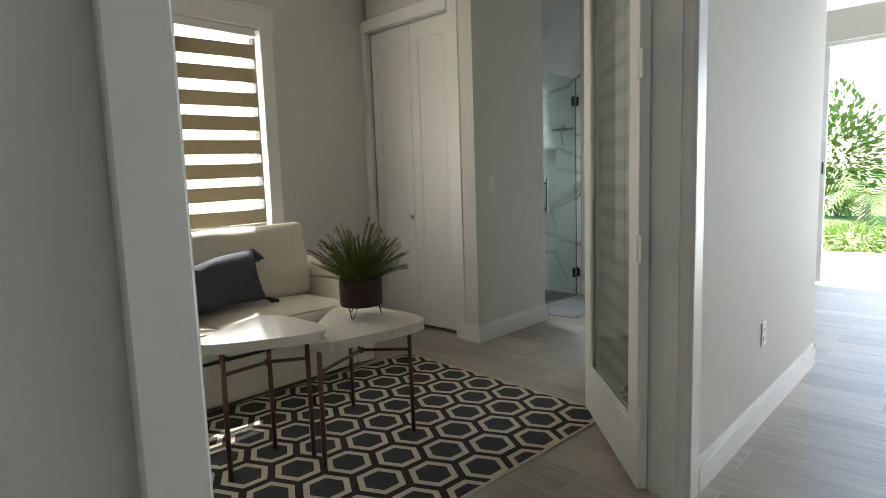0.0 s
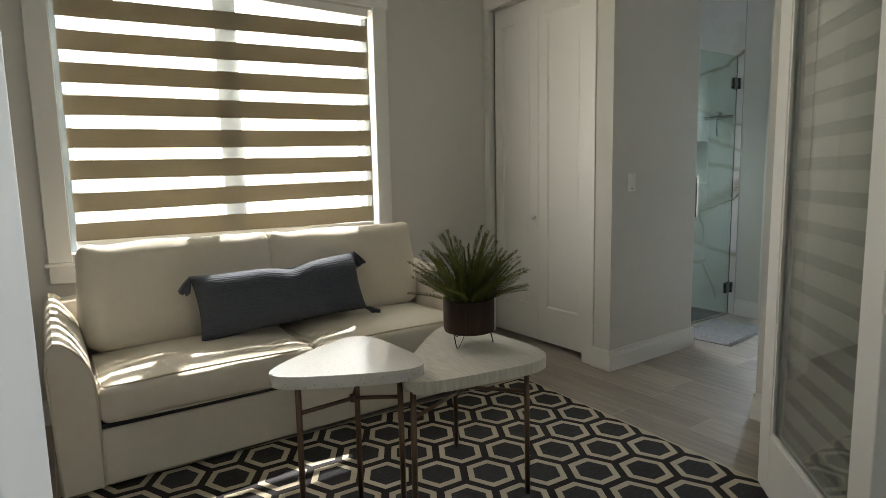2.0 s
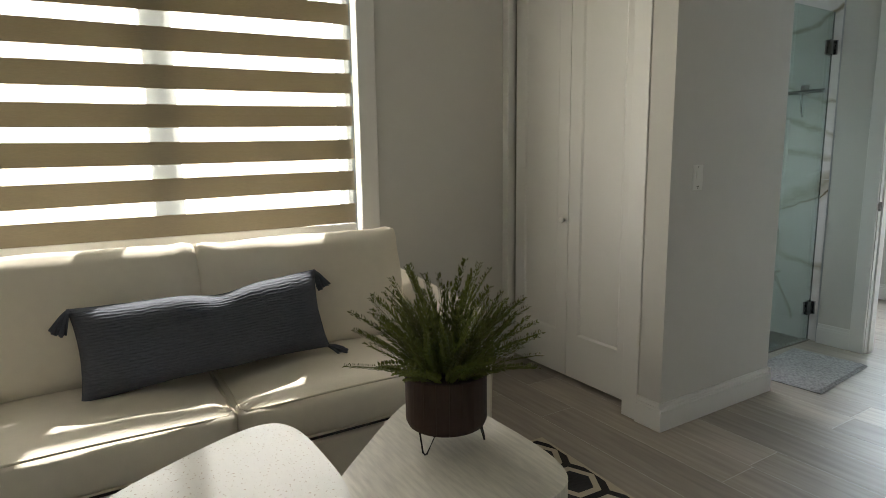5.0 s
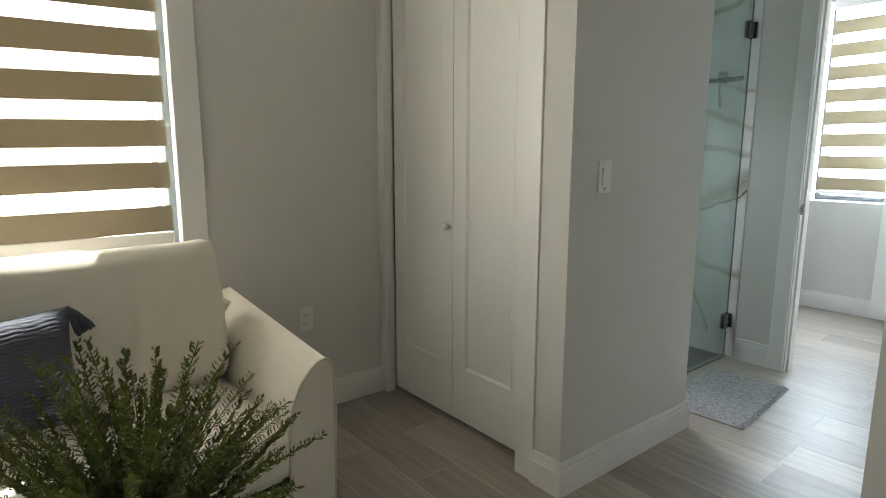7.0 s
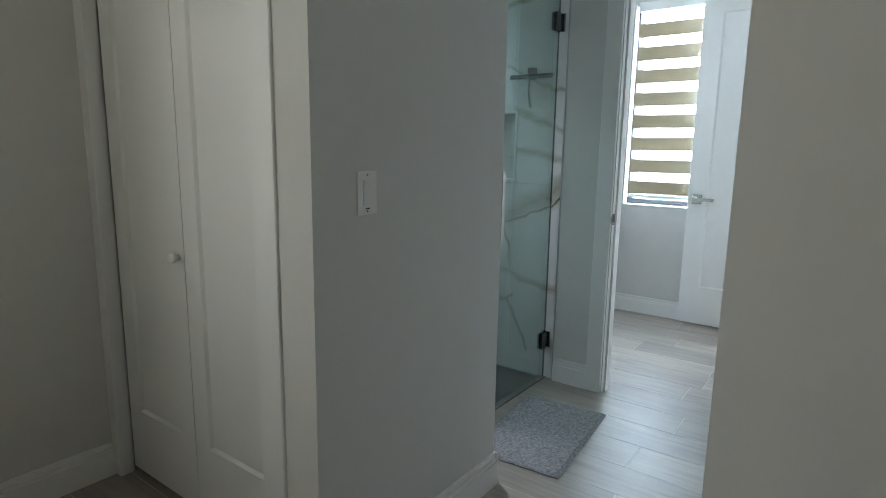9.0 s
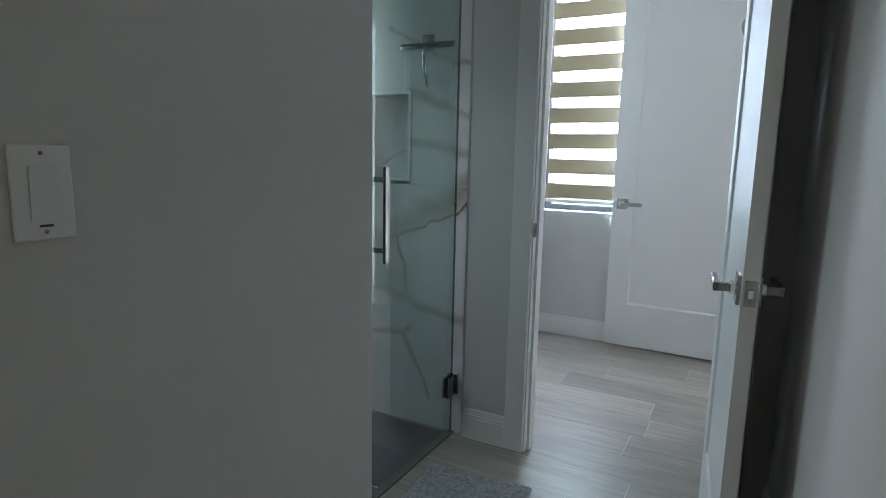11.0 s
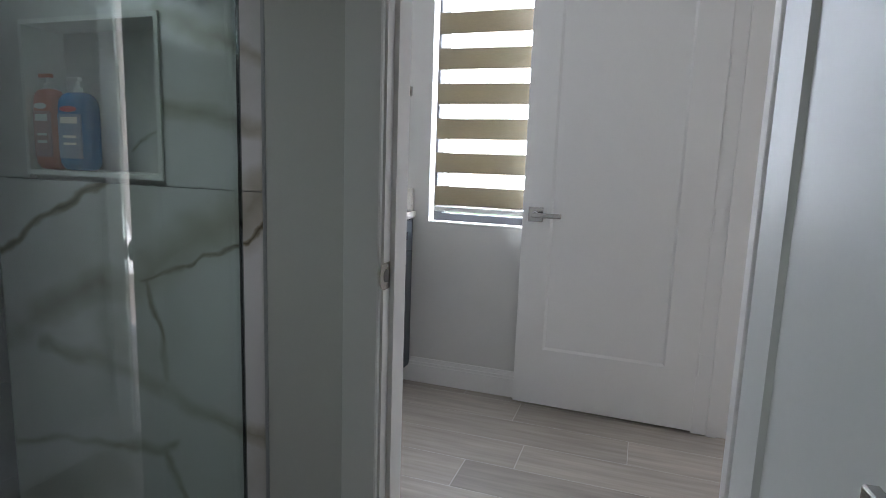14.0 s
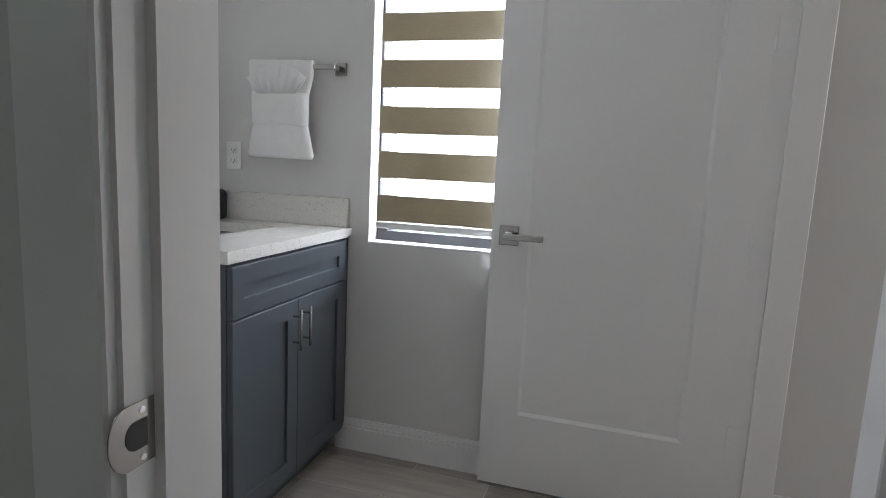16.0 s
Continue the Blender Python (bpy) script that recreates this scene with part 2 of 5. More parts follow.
def glass(name, colour, rough=0.0, gloss=0.045):
    m = bpy.data.materials.new(name)
    m.use_nodes = True
    nt = m.node_tree
    nt.nodes.remove(nt.nodes["Principled BSDF"])
    out = nt.nodes["Material Output"]
    tr = nt.nodes.new("ShaderNodeBsdfTransparent")
    tr.inputs[0].default_value = (*colour, 1)
    gl = nt.nodes.new("ShaderNodeBsdfGlossy")
    gl.inputs["Roughness"].default_value = rough
    lw = nt.nodes.new("ShaderNodeLayerWeight")
    lw.inputs[0].default_value = 0.5
    pw = nt.nodes.new("ShaderNodeMath")
    pw.operation, pw.inputs[1].default_value = "POWER", 3.0
    nt.links.new(lw.outputs["Facing"], pw.inputs[0])
    fr = nt.nodes.new("ShaderNodeMath")
    fr.operation, fr.inputs[1].default_value, fr.inputs[2].default_value = "MULTIPLY_ADD", 0.85, gloss
    nt.links.new(pw.outputs[0], fr.inputs[0])
    mx = nt.nodes.new("ShaderNodeMixShader")
    nt.links.new(fr.outputs[0], mx.inputs[0])
    nt.links.new(tr.outputs[0], mx.inputs[1])
    nt.links.new(gl.outputs[0], mx.inputs[2])
    nt.links.new(mx.outputs[0], out.inputs[0])
    return m


GLASS = glass("clear_glass", (0.97, 0.985, 0.98))
SHOWERGLASS = glass("shower_glass", (0.85, 0.935, 0.91), 0.0, 0.095)
DOORGLASS = glass("door_glass", (0.93, 0.96, 0.95), 0.0, 0.10)


def fabric(name, colour, through_colour, share, clear):
    """Blind cloth: part diffuse, part light let through, part open weave."""
    m = bpy.data.materials.new(name)
    m.use_nodes = True
    nt = m.node_tree
    nt.nodes.remove(nt.nodes["Principled BSDF"])
    out = nt.nodes["Material Output"]
    tc = nt.nodes.new("ShaderNodeTexCoord")
    mp = nt.nodes.new("ShaderNodeMapping")
    mp.inputs["Scale"].default_value = (3, 3, 90)
    nt.links.new(tc.outputs["Object"], mp.inputs[0])
    n = nt.nodes.new("ShaderNodeTexNoise")
    n.inputs["Scale"].default_value = 14
    nt.links.new(mp.outputs[0], n.inputs["Vector"])
    d = nt.nodes.new("ShaderNodeBsdfDiffuse")
    lo = tuple(c * 0.84 for c in colour)
    nt.links.new(ramp_mix(nt, n.outputs[0], [(0.3, lo), (0.7, colour)]), d.inputs[0])
    tl = nt.nodes.new("ShaderNodeBsdfTranslucent")
    tlo = tuple(c * 0.84 for c in through_colour)
    nt.links.new(ramp_mix(nt, n.outputs[0], [(0.3, tlo), (0.7, through_colour)]), tl.inputs[0])
    tp = nt.nodes.new("ShaderNodeBsdfTransparent")
    m1 = nt.nodes.new("ShaderNodeMixShader")
    m1.inputs[0].default_value = share
    nt.links.new(d.outputs[0], m1.inputs[1])
    nt.links.new(tl.outputs[0], m1.inputs[2])
    m2 = nt.nodes.new("ShaderNodeMixShader")
    m2.inputs[0].default_value = clear
    nt.links.new(m1.outputs[0], m2.inputs[1])
    nt.links.new(tp.outputs[0], m2.inputs[2])
    nt.links.new(m2.outputs[0], out.inputs[0])
    return m


CREAMBAND = fabric("cream_blind_band", (0.84, 0.83, 0.79), (0.5, 0.5, 0.46), 0.2, 0.0)
DIMSHEER = fabric("grey_sheer_blind", (0.6, 0.6, 0.57), (0.5, 0.5, 0.47), 0.25, 0.15)
BAND = fabric("khaki_blind_band", (0.42, 0.37, 0.285), (0.205, 0.177, 0.125), 0.4, 0.0)
SHEER = fabric("sheer_blind", (0.8, 0.8, 0.78), (0.8, 0.8, 0.78), 0.3, 0.8)
FROST = fabric("frosted_pane", (0.8, 0.82, 0.82), (0.85, 0.88, 0.88), 0.8, 0.0)


# ---- building helpers ----
def part(name, bm, mat, parent=None, label="", smooth=False):
    me = bpy.data.meshes.new(name)
    bmesh.ops.recalc_face_normals(bm, faces=bm.faces)
    bm.to_mesh(me)
    bm.free()
    me.materials.append(mat)
    if smooth:
        for p in me.polygons:
            p.use_smooth = True
    ob = new(name, me)
    if parent is not None:
        ob.parent = parent
        ob.matrix_parent_inverse = parent.matrix_world.inverted() if not parent.parent else parent.matrix_basis.inverted()
    if label:
        ob["label"] = label
    return ob


def holder(name, x=0, y=0, z=0, rz=0):
    ob = new(name)
    ob.matrix_basis = pose(x, y, z, 0, 0, rz)
    ob.empty_display_size = 0.05
    return ob


def local(name, bm, mat, parent, label="", smooth=False):
    """A part whose mesh is given in its parent's own coordinates."""
    me = bpy.data.meshes.new(name)
    bmesh.ops.recalc_face_normals(bm, faces=bm.faces)
    bm.to_mesh(me)
    bm.free()
    me.materials.append(mat)
    if smooth:
        for p in me.polygons:
            p.use_smooth = True
    ob = new(name, me)
    ob.parent = parent
    if label:
        ob["label"] = label
    return ob


def slab(bm, x0, x1, y0, y1, z0, z1):
    r = bmesh.ops.create_cube(bm, size=1)
    bmesh.ops.scale(bm, vec=(x1 - x0, y1 - y0, z1 - z0), verts=r["verts"])
    bmesh.ops.translate(bm, vec=((x0 + x1) / 2, (y0 + y1) / 2, (z0 + z1) / 2), verts=r["verts"])
    return r["verts"]


def box(x0, x1, y0, y1, z0, z1, bevel=0.0, seg=2):
    bm = bmesh.new()
    slab(bm, x0, x1, y0, y1, z0, z1)
    if bevel:
        bmesh.ops.bevel(bm, geom=list(bm.edges), offset=bevel, segments=seg, profile=0.5, affect="EDGES")
    return bm


def boxes(*dims):
    bm = bmesh.new()
    for d in dims:
        slab(bm, *d)
    return bm


def tube(points, r, sides=8, closed_ends=True):
    """A round bar along the points."""
    bm = bmesh.new()
    rings = []
    pts = [Vector(p) for p in points]
    for i, p in enumerate(pts):
        a = pts[max(i - 1, 0)]
        b = pts[min(i + 1, len(pts) - 1)]
        d = (b - a).normalized()
        up = Vector((0, 0, 1)) if abs(d.z) < 0.9 else Vector((1, 0, 0))
        s = d.cross(up).normalized()
        u = s.cross(d)
        rr = r[i] if isinstance(r, (list, tuple)) else r
        rings.append([bm.verts.new(p + rr * (math.cos(k) * s + math.sin(k) * u)) for k in [2 * math.pi * j / sides for j in range(sides)]])
    for a, b in zip(rings, rings[1:]):
        for j in range(sides):
            bm.faces.new((a[j], a[(j + 1) % sides], b[(j + 1) % sides], b[j]))
    if closed_ends:
        bm.faces.new(rings[0])
        bm.faces.new(rings[-1])
    return bm


def prism(outline, z0, z1, bevel=0.0, seg=3):
    bm = bmesh.new()
    lo = [bm.verts.new((x, y, z0)) for x, y in outline]
    hi = [bm.verts.new((x, y, z1)) for x, y in outline]
    n = len(outline)
    bm.faces.new(lo)
    bm.faces.new(hi)
    for i in range(n):
        bm.faces.new((lo[i], lo[(i + 1) % n], hi[(i + 1) % n], hi[i]))
    if bevel:
        edges = [e for e in bm.edges if abs(e.verts[0].co.z - e.verts[1].co.z) < 1e-6]
        bmesh.ops.bevel(bm, geom=edges, offset=bevel, segments=seg, profile=0.5, affect="EDGES")
    return bm


def turned(profile, sides=24):
    """A round body from (radius, height) pairs."""
    bm = bmesh.new()
    rings = [[bm.verts.new((r * math.cos(2 * math.pi * j / sides), r * math.sin(2 * math.pi * j / sides), z)) for j in range(sides)] for r, z in profile]
    for a, b in zip(rings, rings[1:]):
        for j in range(sides):
            bm.faces.new((a[j], a[(j + 1) % sides], b[(j + 1) % sides], b[j]))
    bm.faces.new(rings[0])
    bm.faces.new(rings[-1])
    return bm


def moved(bm, m):
    bmesh.ops.transform(bm, matrix=m, verts=bm.verts)
    return bm


def structure(ob, label, category):
    return tagged(ob, label, category, "", "structure")


# ---- the shell ----
H = 2.95       # ceiling of the rooms
HW = 3.62      # ceiling of the entrance hall
DH = 2.45      # door openings
floor = structure(part("floor", boxes((-4.1, 2.2, -1.8, 7.45, -0.15, -0.0006)), GROUT), "grey-beige wood-look plank tile floor with pale grout", "floor")
ceiling = structure(part("ceiling", boxes((-4.1, -0.74, -1.8, 4.24, H, H + 0.12), (-4.1, -1.6, 4.24, 7.15, H, H + 0.12), (-4.1, 2.2, -1.8, 7.45, HW, HW + 0.1)), CEIL), "plain white painted flat ceiling", "ceiling")
w = structure(part("wall_west", boxes(
    (-4.03, -3.83, -0.95, 0.64, 0, HW), (-4.03, -3.83, 2.475, 3.48, 0, HW),
    (-4.03, -3.83, 0.64, 2.475, 0, 0.88), (-4.03, -3.83, 0.64, 2.475, 2.36, HW)), WALL),
    "warm light grey painted wall with a wide window", "wall")
structure(part("wall_south", boxes((-3.83, -0.74, -0.95, -0.75, 0, HW)), WALL), "warm light grey painted plain wall", "wall")
structure(part("wall_hall", boxes(
    (-0.74, -0.61, -1.8, 0.475, 0, HW), (-0.74, -0.61, 2.245, 4.30, 0, HW), (-0.74, -0.61, 0.475, 2.245, DH, HW)), WALL),
    "light grey painted hall wall with a double doorway", "wall")
structure(part("wall_closet", boxes(
    (-4.03, -3.86, 3.48, 4.18, 0, HW), (-3.775, -2.80, 3.44, 3.56, 2.47, HW), (-2.80, -2.585, 3.41, 4.297, 0, HW),
    (-3.775, -2.80, 4.08, 4.297, 0, HW)), WALL),
    "warm light grey painted wall around the closet doors", "wall")
structure(part("wall_passage", boxes((-1.672, -0.74, 3.41, 3.53, 0, HW), (-1.672, -1.54, 3.53, 5.41, 0, HW), (-1.54, -0.74, 4.18, 4.297, 0, HW)), WALL),
    "light grey painted wall beside the passage", "wall")
structure(part("wall_bath", boxes(
    (-2.868, -2.593, 5.41, 5.55, 0, HW), (-1.826, -1.54, 5.41, 5.52, 0, HW), (-2.593, -1.826, 5.41, 5.52, DH, HW)), WALL),
    "light grey painted wall around the bathroom doorway", "wall")
structure(part("wall_bath_east", boxes(
    (-1.77, -1.635, 5.52, 6.085, 0, HW), (-1.77, -1.635, 7.09, 7.15, 0, HW), (-1.77, -1.635, 6.085, 7.09, DH, HW)), WALL),
    "light grey painted bathroom side wall with a doorway", "wall")
structure(part("wall_bath_west", boxes((-4.03, -3.85, 5.55, 7.15, 0, HW)), WALL), "light grey painted bathroom wall behind the vanity", "wall")
structure(part("wall_north", boxes(
    (-4.03, -3.13, 7.15, 7.33, 0, HW), (-3.13, -2.25, 7.15, 7.33, 0, 0.88), (-3.13, -2.25, 7.15, 7.33, 2.42, HW), (-2.25, -1.27, 7.15, 7.33, 0, HW),
    (-1.27, 1.3, 7.15, 7.33, 2.46, 2.76), (-1.27, 1.3, 7.15, 7.33, 3.5, HW), (1.3, 2.2, 7.15, 7.33, 0, HW)), WALL),
    "light grey painted outer wall with window and garden door", "wall")
structure(part("wall_hall_east", boxes((2.0, 2.2, -1.8, 7.15, 0, HW)), WALL), "light grey painted plain hall wall", "wall")
structure(part("wall_hall_south", boxes((-0.61, 2.0, -1.8, -1.6, 0, HW)), WALL), "light grey painted plain hall end wall", "wall")
structure(part("wall_shower_end", boxes((-3.85, -2.80, 4.297, 4.317, 0, HW)), DARKTILE), "slate tiled shower end wall", "wall")

# shower: marble side wall with a niche, slate back wall with a high frosted window, slate floor
NX0, NX1, NZ0, NZ1 = -3.62, -3.165, 1.13, 1.52
mw = structure(part("wall_shower_marble", boxes(
    (-4.03, NX0, 5.44, 5.55, 0, HW), (NX1, -2.868, 5.44, 5.55, 0, HW), (NX0, NX1, 5.44, 5.55, 0, NZ0), (NX0, NX1, 5.44, 5.55, NZ1, HW)), WALL), "shower side wall clad in veined marble slabs", "wall")
# slabs: two courses below and above the joint, cut round the niche
for d in ((-3.76, NX0, 5.42, 5.439, NZ0 - 0.012, H - 0.003), (NX1, -2.878, 5.42, 5.439, NZ0 - 0.012, H - 0.003), (NX0, NX1, 5.42, 5.439, NZ1, H - 0.003), (-3.76, -2.878, 5.42, 5.439, 0.0, NZ0 - 0.0145)):
    local("marble_slab", box(*d), MARBLE, mw)
structure(part("niche_recess", boxes(
    (NX0, NX1, 5.532, 5.546, NZ0, NZ1)), MARBLE), "marble shower niche back", "niche")
fr = 0.012
structure(part("niche_trim", boxes(
    (NX0, NX1, 5.414, 5.53, NZ1 - fr, NZ1), (NX0, NX1, 5.414, 5.53, NZ0, NZ0 + fr), (NX0, NX0 + fr, 5.414, 5.53, NZ0 + fr, NZ1 - fr), (NX1 - fr, NX1, 5.414, 5.53, NZ0 + fr, NZ1 - fr)), PLASTIC),
    "white edge trim of the shower niche", "trim")
structure(part("marble_edge_trim", box(-2.878, -2.868, 5.408, 5.425, 0, H - 0.003, 0.002), EDGEALU), "thin brushed metal edge strip of the marble wall", "trim")
DARKGROUT = material("dark_grout", (0.2, 0.2, 0.2), 0.9, scale=200, vary=0.08)
sb = structure(part("wall_shower_back", boxes(
    (-4.03, -3.763, 4.297, 4.45, 0, HW), (-4.03, -3.763, 5.13, 5.44, 0, HW), (-4.03, -3.763, 4.45, 5.13, 0, 1.575), (-4.03, -3.763, 4.45, 5.13, 2.265, HW)), DARKGROUT),
    "shower back wall in dark slate tiles", "wall")
tz = -0.0495
while tz < H - 0.01:
    top = min(tz + 0.2895, H) - 0.0022
    ty = 4.317
    while ty < 5.42:
        a, b = max(ty, 4.318), min(ty + 1.2, 5.419)
        if b - a > 0.02:
            if top > 1.58 and tz < 2.26 and a < 5.13 and b > 4.45:
                if a < 4.44:
                    local("tile", box(-3.763, -3.76, a, 4.45, tz, top, 0.0015, 1), DARKTILE, sb)
                if b > 5.14:
                    local("tile", box(-3.763, -3.76, 5.13, b, tz, top, 0.0015, 1), DARKTILE, sb)
            else:
                local("tile", box(-3.763, -3.76, a, b, tz, top, 0.0015, 1), DARKTILE, sb)
        ty += 1.2
    tz += 0.2895
sw = structure(holder("window_shower", -3.84, 4.79, 1.92), "high frosted shower window", "window")
local("frosted_pane", box(0.03, 0.036, -0.34, 0.34, -0.345, 0.345), FROST, sw)
local("window_frame", boxes((0.0, 0.085, -0.34, -0.32, -0.345, 0.345), (0.0, 0.085, 0.32, 0.34, -0.345, 0.345), (0.0, 0.085, -0.32, 0.32, -0.345, -0.325), (0.0, 0.085, -0.32, 0.32, 0.325, 0.345)), WHITEALU, sw)
sf = structure(part("shower_floor", boxes((-3.77, -2.935, 4.317, 5.42, -0.06, -0.008)), GROUT), "dark slate tiled shower floor with pale joints", "floor")
for i in range(2):
    for j in range(2):
        local("tile", box(-3.765 + i * 0.42, -3.765 + i * 0.42 + 0.414, 4.32 + j * 0.555, min(4.32 + j * 0.555 + 0.549, 5.418), -0.008, 0.0, 0.0015, 1), DARKTILE, sf)
structure(part("shower_threshold", box(-2.955, -2.915, 4.3, 5.42, -0.02, 0.006, 0.003), NICKEL), "slim metal threshold under the shower glass", "trim")


# ---- baseboards and casings ----
def base_run(name, ax, x0, x1, face, sign, label="white painted baseboard with a stepped top"):
    """Baseboard along x (ax 'x') or y, its back on the face."""
    def pc(a0, a1, t, z0, z1):
        lo, hi = sorted((face, face + sign * t))
        return (a0, a1, lo, hi, z0, z1) if ax == "x" else (lo, hi, a0, a1, z0, z1)
    bm = bmesh.new()
    slab(bm, *pc(x0, x1, 0.016, 0, 0.098))
    slab(bm, *pc(x0, x1, 0.012, 0.098, 0.112))
    slab(bm, *pc(x0, x1, 0.007, 0.112, 0.135))
    return structure(part(name, bm, TRIM), label, "baseboard")


base_run("baseboard", "y", -0.75, 3.465, -3.83, 1)
base_run("baseboard", "x", -3.83, -0.74, -0.75, 1)
base_run("baseboard", "y", -0.75, 0.385, -0.74, -1)
base_run("baseboard", "y", 2.335, 3.41, -0.74, -1)
base_run("baseboard", "x", -1.672, -0.74, 3.41, -1)
base_run("baseboard", "y", 3.394, 5.41, -1.672, -1)
base_run("baseboard", "x", -2.72, -2.585, 3.41, -1)
base_run("baseboard", "y", 3.394, 4.297, -2.585, 1)
base_run("baseboard", "x", -2.80, -2.569, 4.297, 1)
base_run("baseboard", "x", -2.866, -2.665, 5.41, -1)
base_run("baseboard", "y", 2.335, 4.316, -0.61, 1)
base_run("baseboard", "y", -1.6, 0.385, -0.61, 1)
base_run("baseboard", "x", -1.56, -0.594, 4.302, 1)
base_run("baseboard", "x", -3.25, -1.77, 7.15, -1)
base_run("baseboard", "y", 5.52, 6.01, -1.77, -1)
base_run("baseboard", "x", -1.635, -1.29, 7.15, -1)


def casing(name, ax, a0, a1, face, sign, top, wide=0.09, label="white painted door casing"):
    """Flat casing round an opening from a0 to a1, on a face that looks along sign."""
    def pc(p0, p1, t, z0, z1):
        lo, hi = sorted((face, face + sign * t))
        return (p0, p1, lo, hi, z0, z1) if ax == "x" else (lo, hi, p0, p1, z0, z1)
    g = 0.006
    bm = bmesh.new()
    for p0, p1, z0, z1 in ((a0 - wide, a0 - g, 0, top + g), (a1 + g, a1 + wide, 0, top + g), (a0 - wide, a1 + wide, top + g, top + wide)):
        slab(bm, *pc(p0, p1, 0.018, z0, z1))
    bmesh.ops.bevel(bm, geom=list(bm.edges), offset=0.003, segments=1, affect="EDGES")
    return structure(part(name, bm, TRIM), label, "casing")


def jamb(name, ax, a0, a1, f0, f1, top, stop_at, label="white painted door jamb with stop"):
    """Lining of an opening through a wall from f0 to f1, with a stop strip; the lining stands inside the wall opening."""
    def pc(p0, p1, q0, q1, z0, z1):
        return (p0, p1, q0, q1, z0, z1) if ax == "x" else (q0, q1, p0, p1, z0, z1)
    t = 0.018
    s0, s1 = stop_at
    bm = boxes(pc(a0, a0 + t, f0, f1, 0, top), pc(a1 - t, a1, f0, f1, 0, top), pc(a0 + t, a1 - t, f0, f1, top - t, top),
               pc(a0 + t, a0 + t + 0.011, s0, s1, 0, top - t), pc(a1 - t - 0.011, a1 - t, s0, s1, 0, top - t))
    return structure(part(name, bm, TRIM), label, "jamb")


jamb("jamb_french", "y", 0.475, 2.245, -0.745, -0.605, DH, (-0.69, -0.64))
casing("casing_french_hall", "y", 0.493, 2.227, -0.61, 1, DH - 0.018)
casing("casing_french_lounge", "y", 0.493, 2.227, -0.74, -1, DH - 0.018)
jamb("jamb_bath", "x", -2.593, -1.826, 5.405, 5.525, DH, (5.437, 5.485))
casing("casing_bath", "x", -2.575, -1.844, 5.41, -1, DH - 0.018)
casing("casing_bath_inner", "x", -2.575, -1.844, 5.52, 1, DH - 0.018, 0.07)
jamb("jamb_side", "y", 6.085, 7.09, -1.78, -1.63, DH, (-1.716, -1.674))
bm = boxes((-1.788, -1.77, 6.01, 6.097, 0, DH - 0.012), (-1.788, -1.77, 6.01, 7.14, DH - 0.012, DH + 0.075))
bmesh.ops.bevel(bm, geom=list(bm.edges), offset=0.003, segments=1, affect="EDGES")
structure(part("casing_side", bm, TRIM), "white painted door casing", "casing")
casing("casing_side_hall", "y", 6.103, 7.072, -1.635, 1, DH - 0.018, 0.075)
# closet trim: flat boards round the bifold pair
bm = boxes((-3.845, -3.775, 3.425, 3.48, 0, 2.57), (-2.81, -2.715, 3.402, 3.44, 0, 2.57), (-3.775, -2.815, 3.40, 3.44, 2.475, 2.57))
bmesh.ops.bevel(bm, geom=list(bm.edges), offset=0.003, segments=1, affect="EDGES")
structure(part("casing_closet", bm, TRIM), "white painted flat casing round the closet doors", "casing")


# ---- doors ----
def shaker_leaf(w, h, t, panels, stile):
    """Door leaf from x 0 to w, y 0 to t, one body with a recessed panel on both faces; panels: (z0, z1)."""
    bm = bmesh.new()
    (z0, z1), = panels
    rim, depth = 0.012, 0.008
    edges = []
    for y, sign in ((0.0, 1), (t, -1)):
        rings = []
        for x0, x1, a, b, yy in ((0, w, 0, h, y), (stile, w - stile, z0, z1, y), (stile + rim, w - stile - rim, z0 + rim, z1 - rim, y + sign * depth)):
            rings.append([bm.verts.new(v) for v in ((x0, yy, a), (x1, yy, a), (x1, yy, b), (x0, yy, b))])
        for p, q in zip(rings, rings[1:]):
            for i in range(4):
                bm.faces.new((p[i], p[(i + 1) % 4], q[(i + 1) % 4], q[i]))
        bm.faces.new(rings[-1])
        edges.append(rings[0])
    for i in range(4):
        bm.faces.new((edges[0][i], edges[0][(i + 1) % 4], edges[1][(i + 1) % 4], edges[1][i]))
    return bm


def lever_set(parent, x, z, y, side, away):
    """Square rose with a flat lever; side: +1/-1 the way the face looks along y; away: the way the lever points along x."""
    s = side
    local("rose", moved(box(-0.035, 0.035, -0.004, 0.005, -0.035, 0.035, 0.002), pose(x, y + s * 0.004, z)), NICKEL, parent, "square satin nickel rose")
    lv = bmesh.new()
    ya, yb = sorted((y + s * 0.008, y + s * 0.055))
    slab(lv, x - 0.010, x + 0.010, ya, yb, z - 0.010, z + 0.010)
    xa, xb = sorted((x - away * 0.010, x + away * 0.128))
    ya, yb = sorted((y + s * 0.043, y + s * 0.057))
    slab(lv, xa, xb, ya, yb, z - 0.011, z + 0.011)
    bmesh.ops.bevel(lv, geom=list(lv.edges), offset=0.002, segments=1, affect="EDGES")
    local("lever", lv, NICKEL, parent, "flat satin nickel lever")
    local("lever_neck", moved(turned([(0.016, 0), (0.016, 0.012), (0.012, 0.014)], 14), pose(x, y + s * 0.008, z, -90 * s)), CHROME, parent)


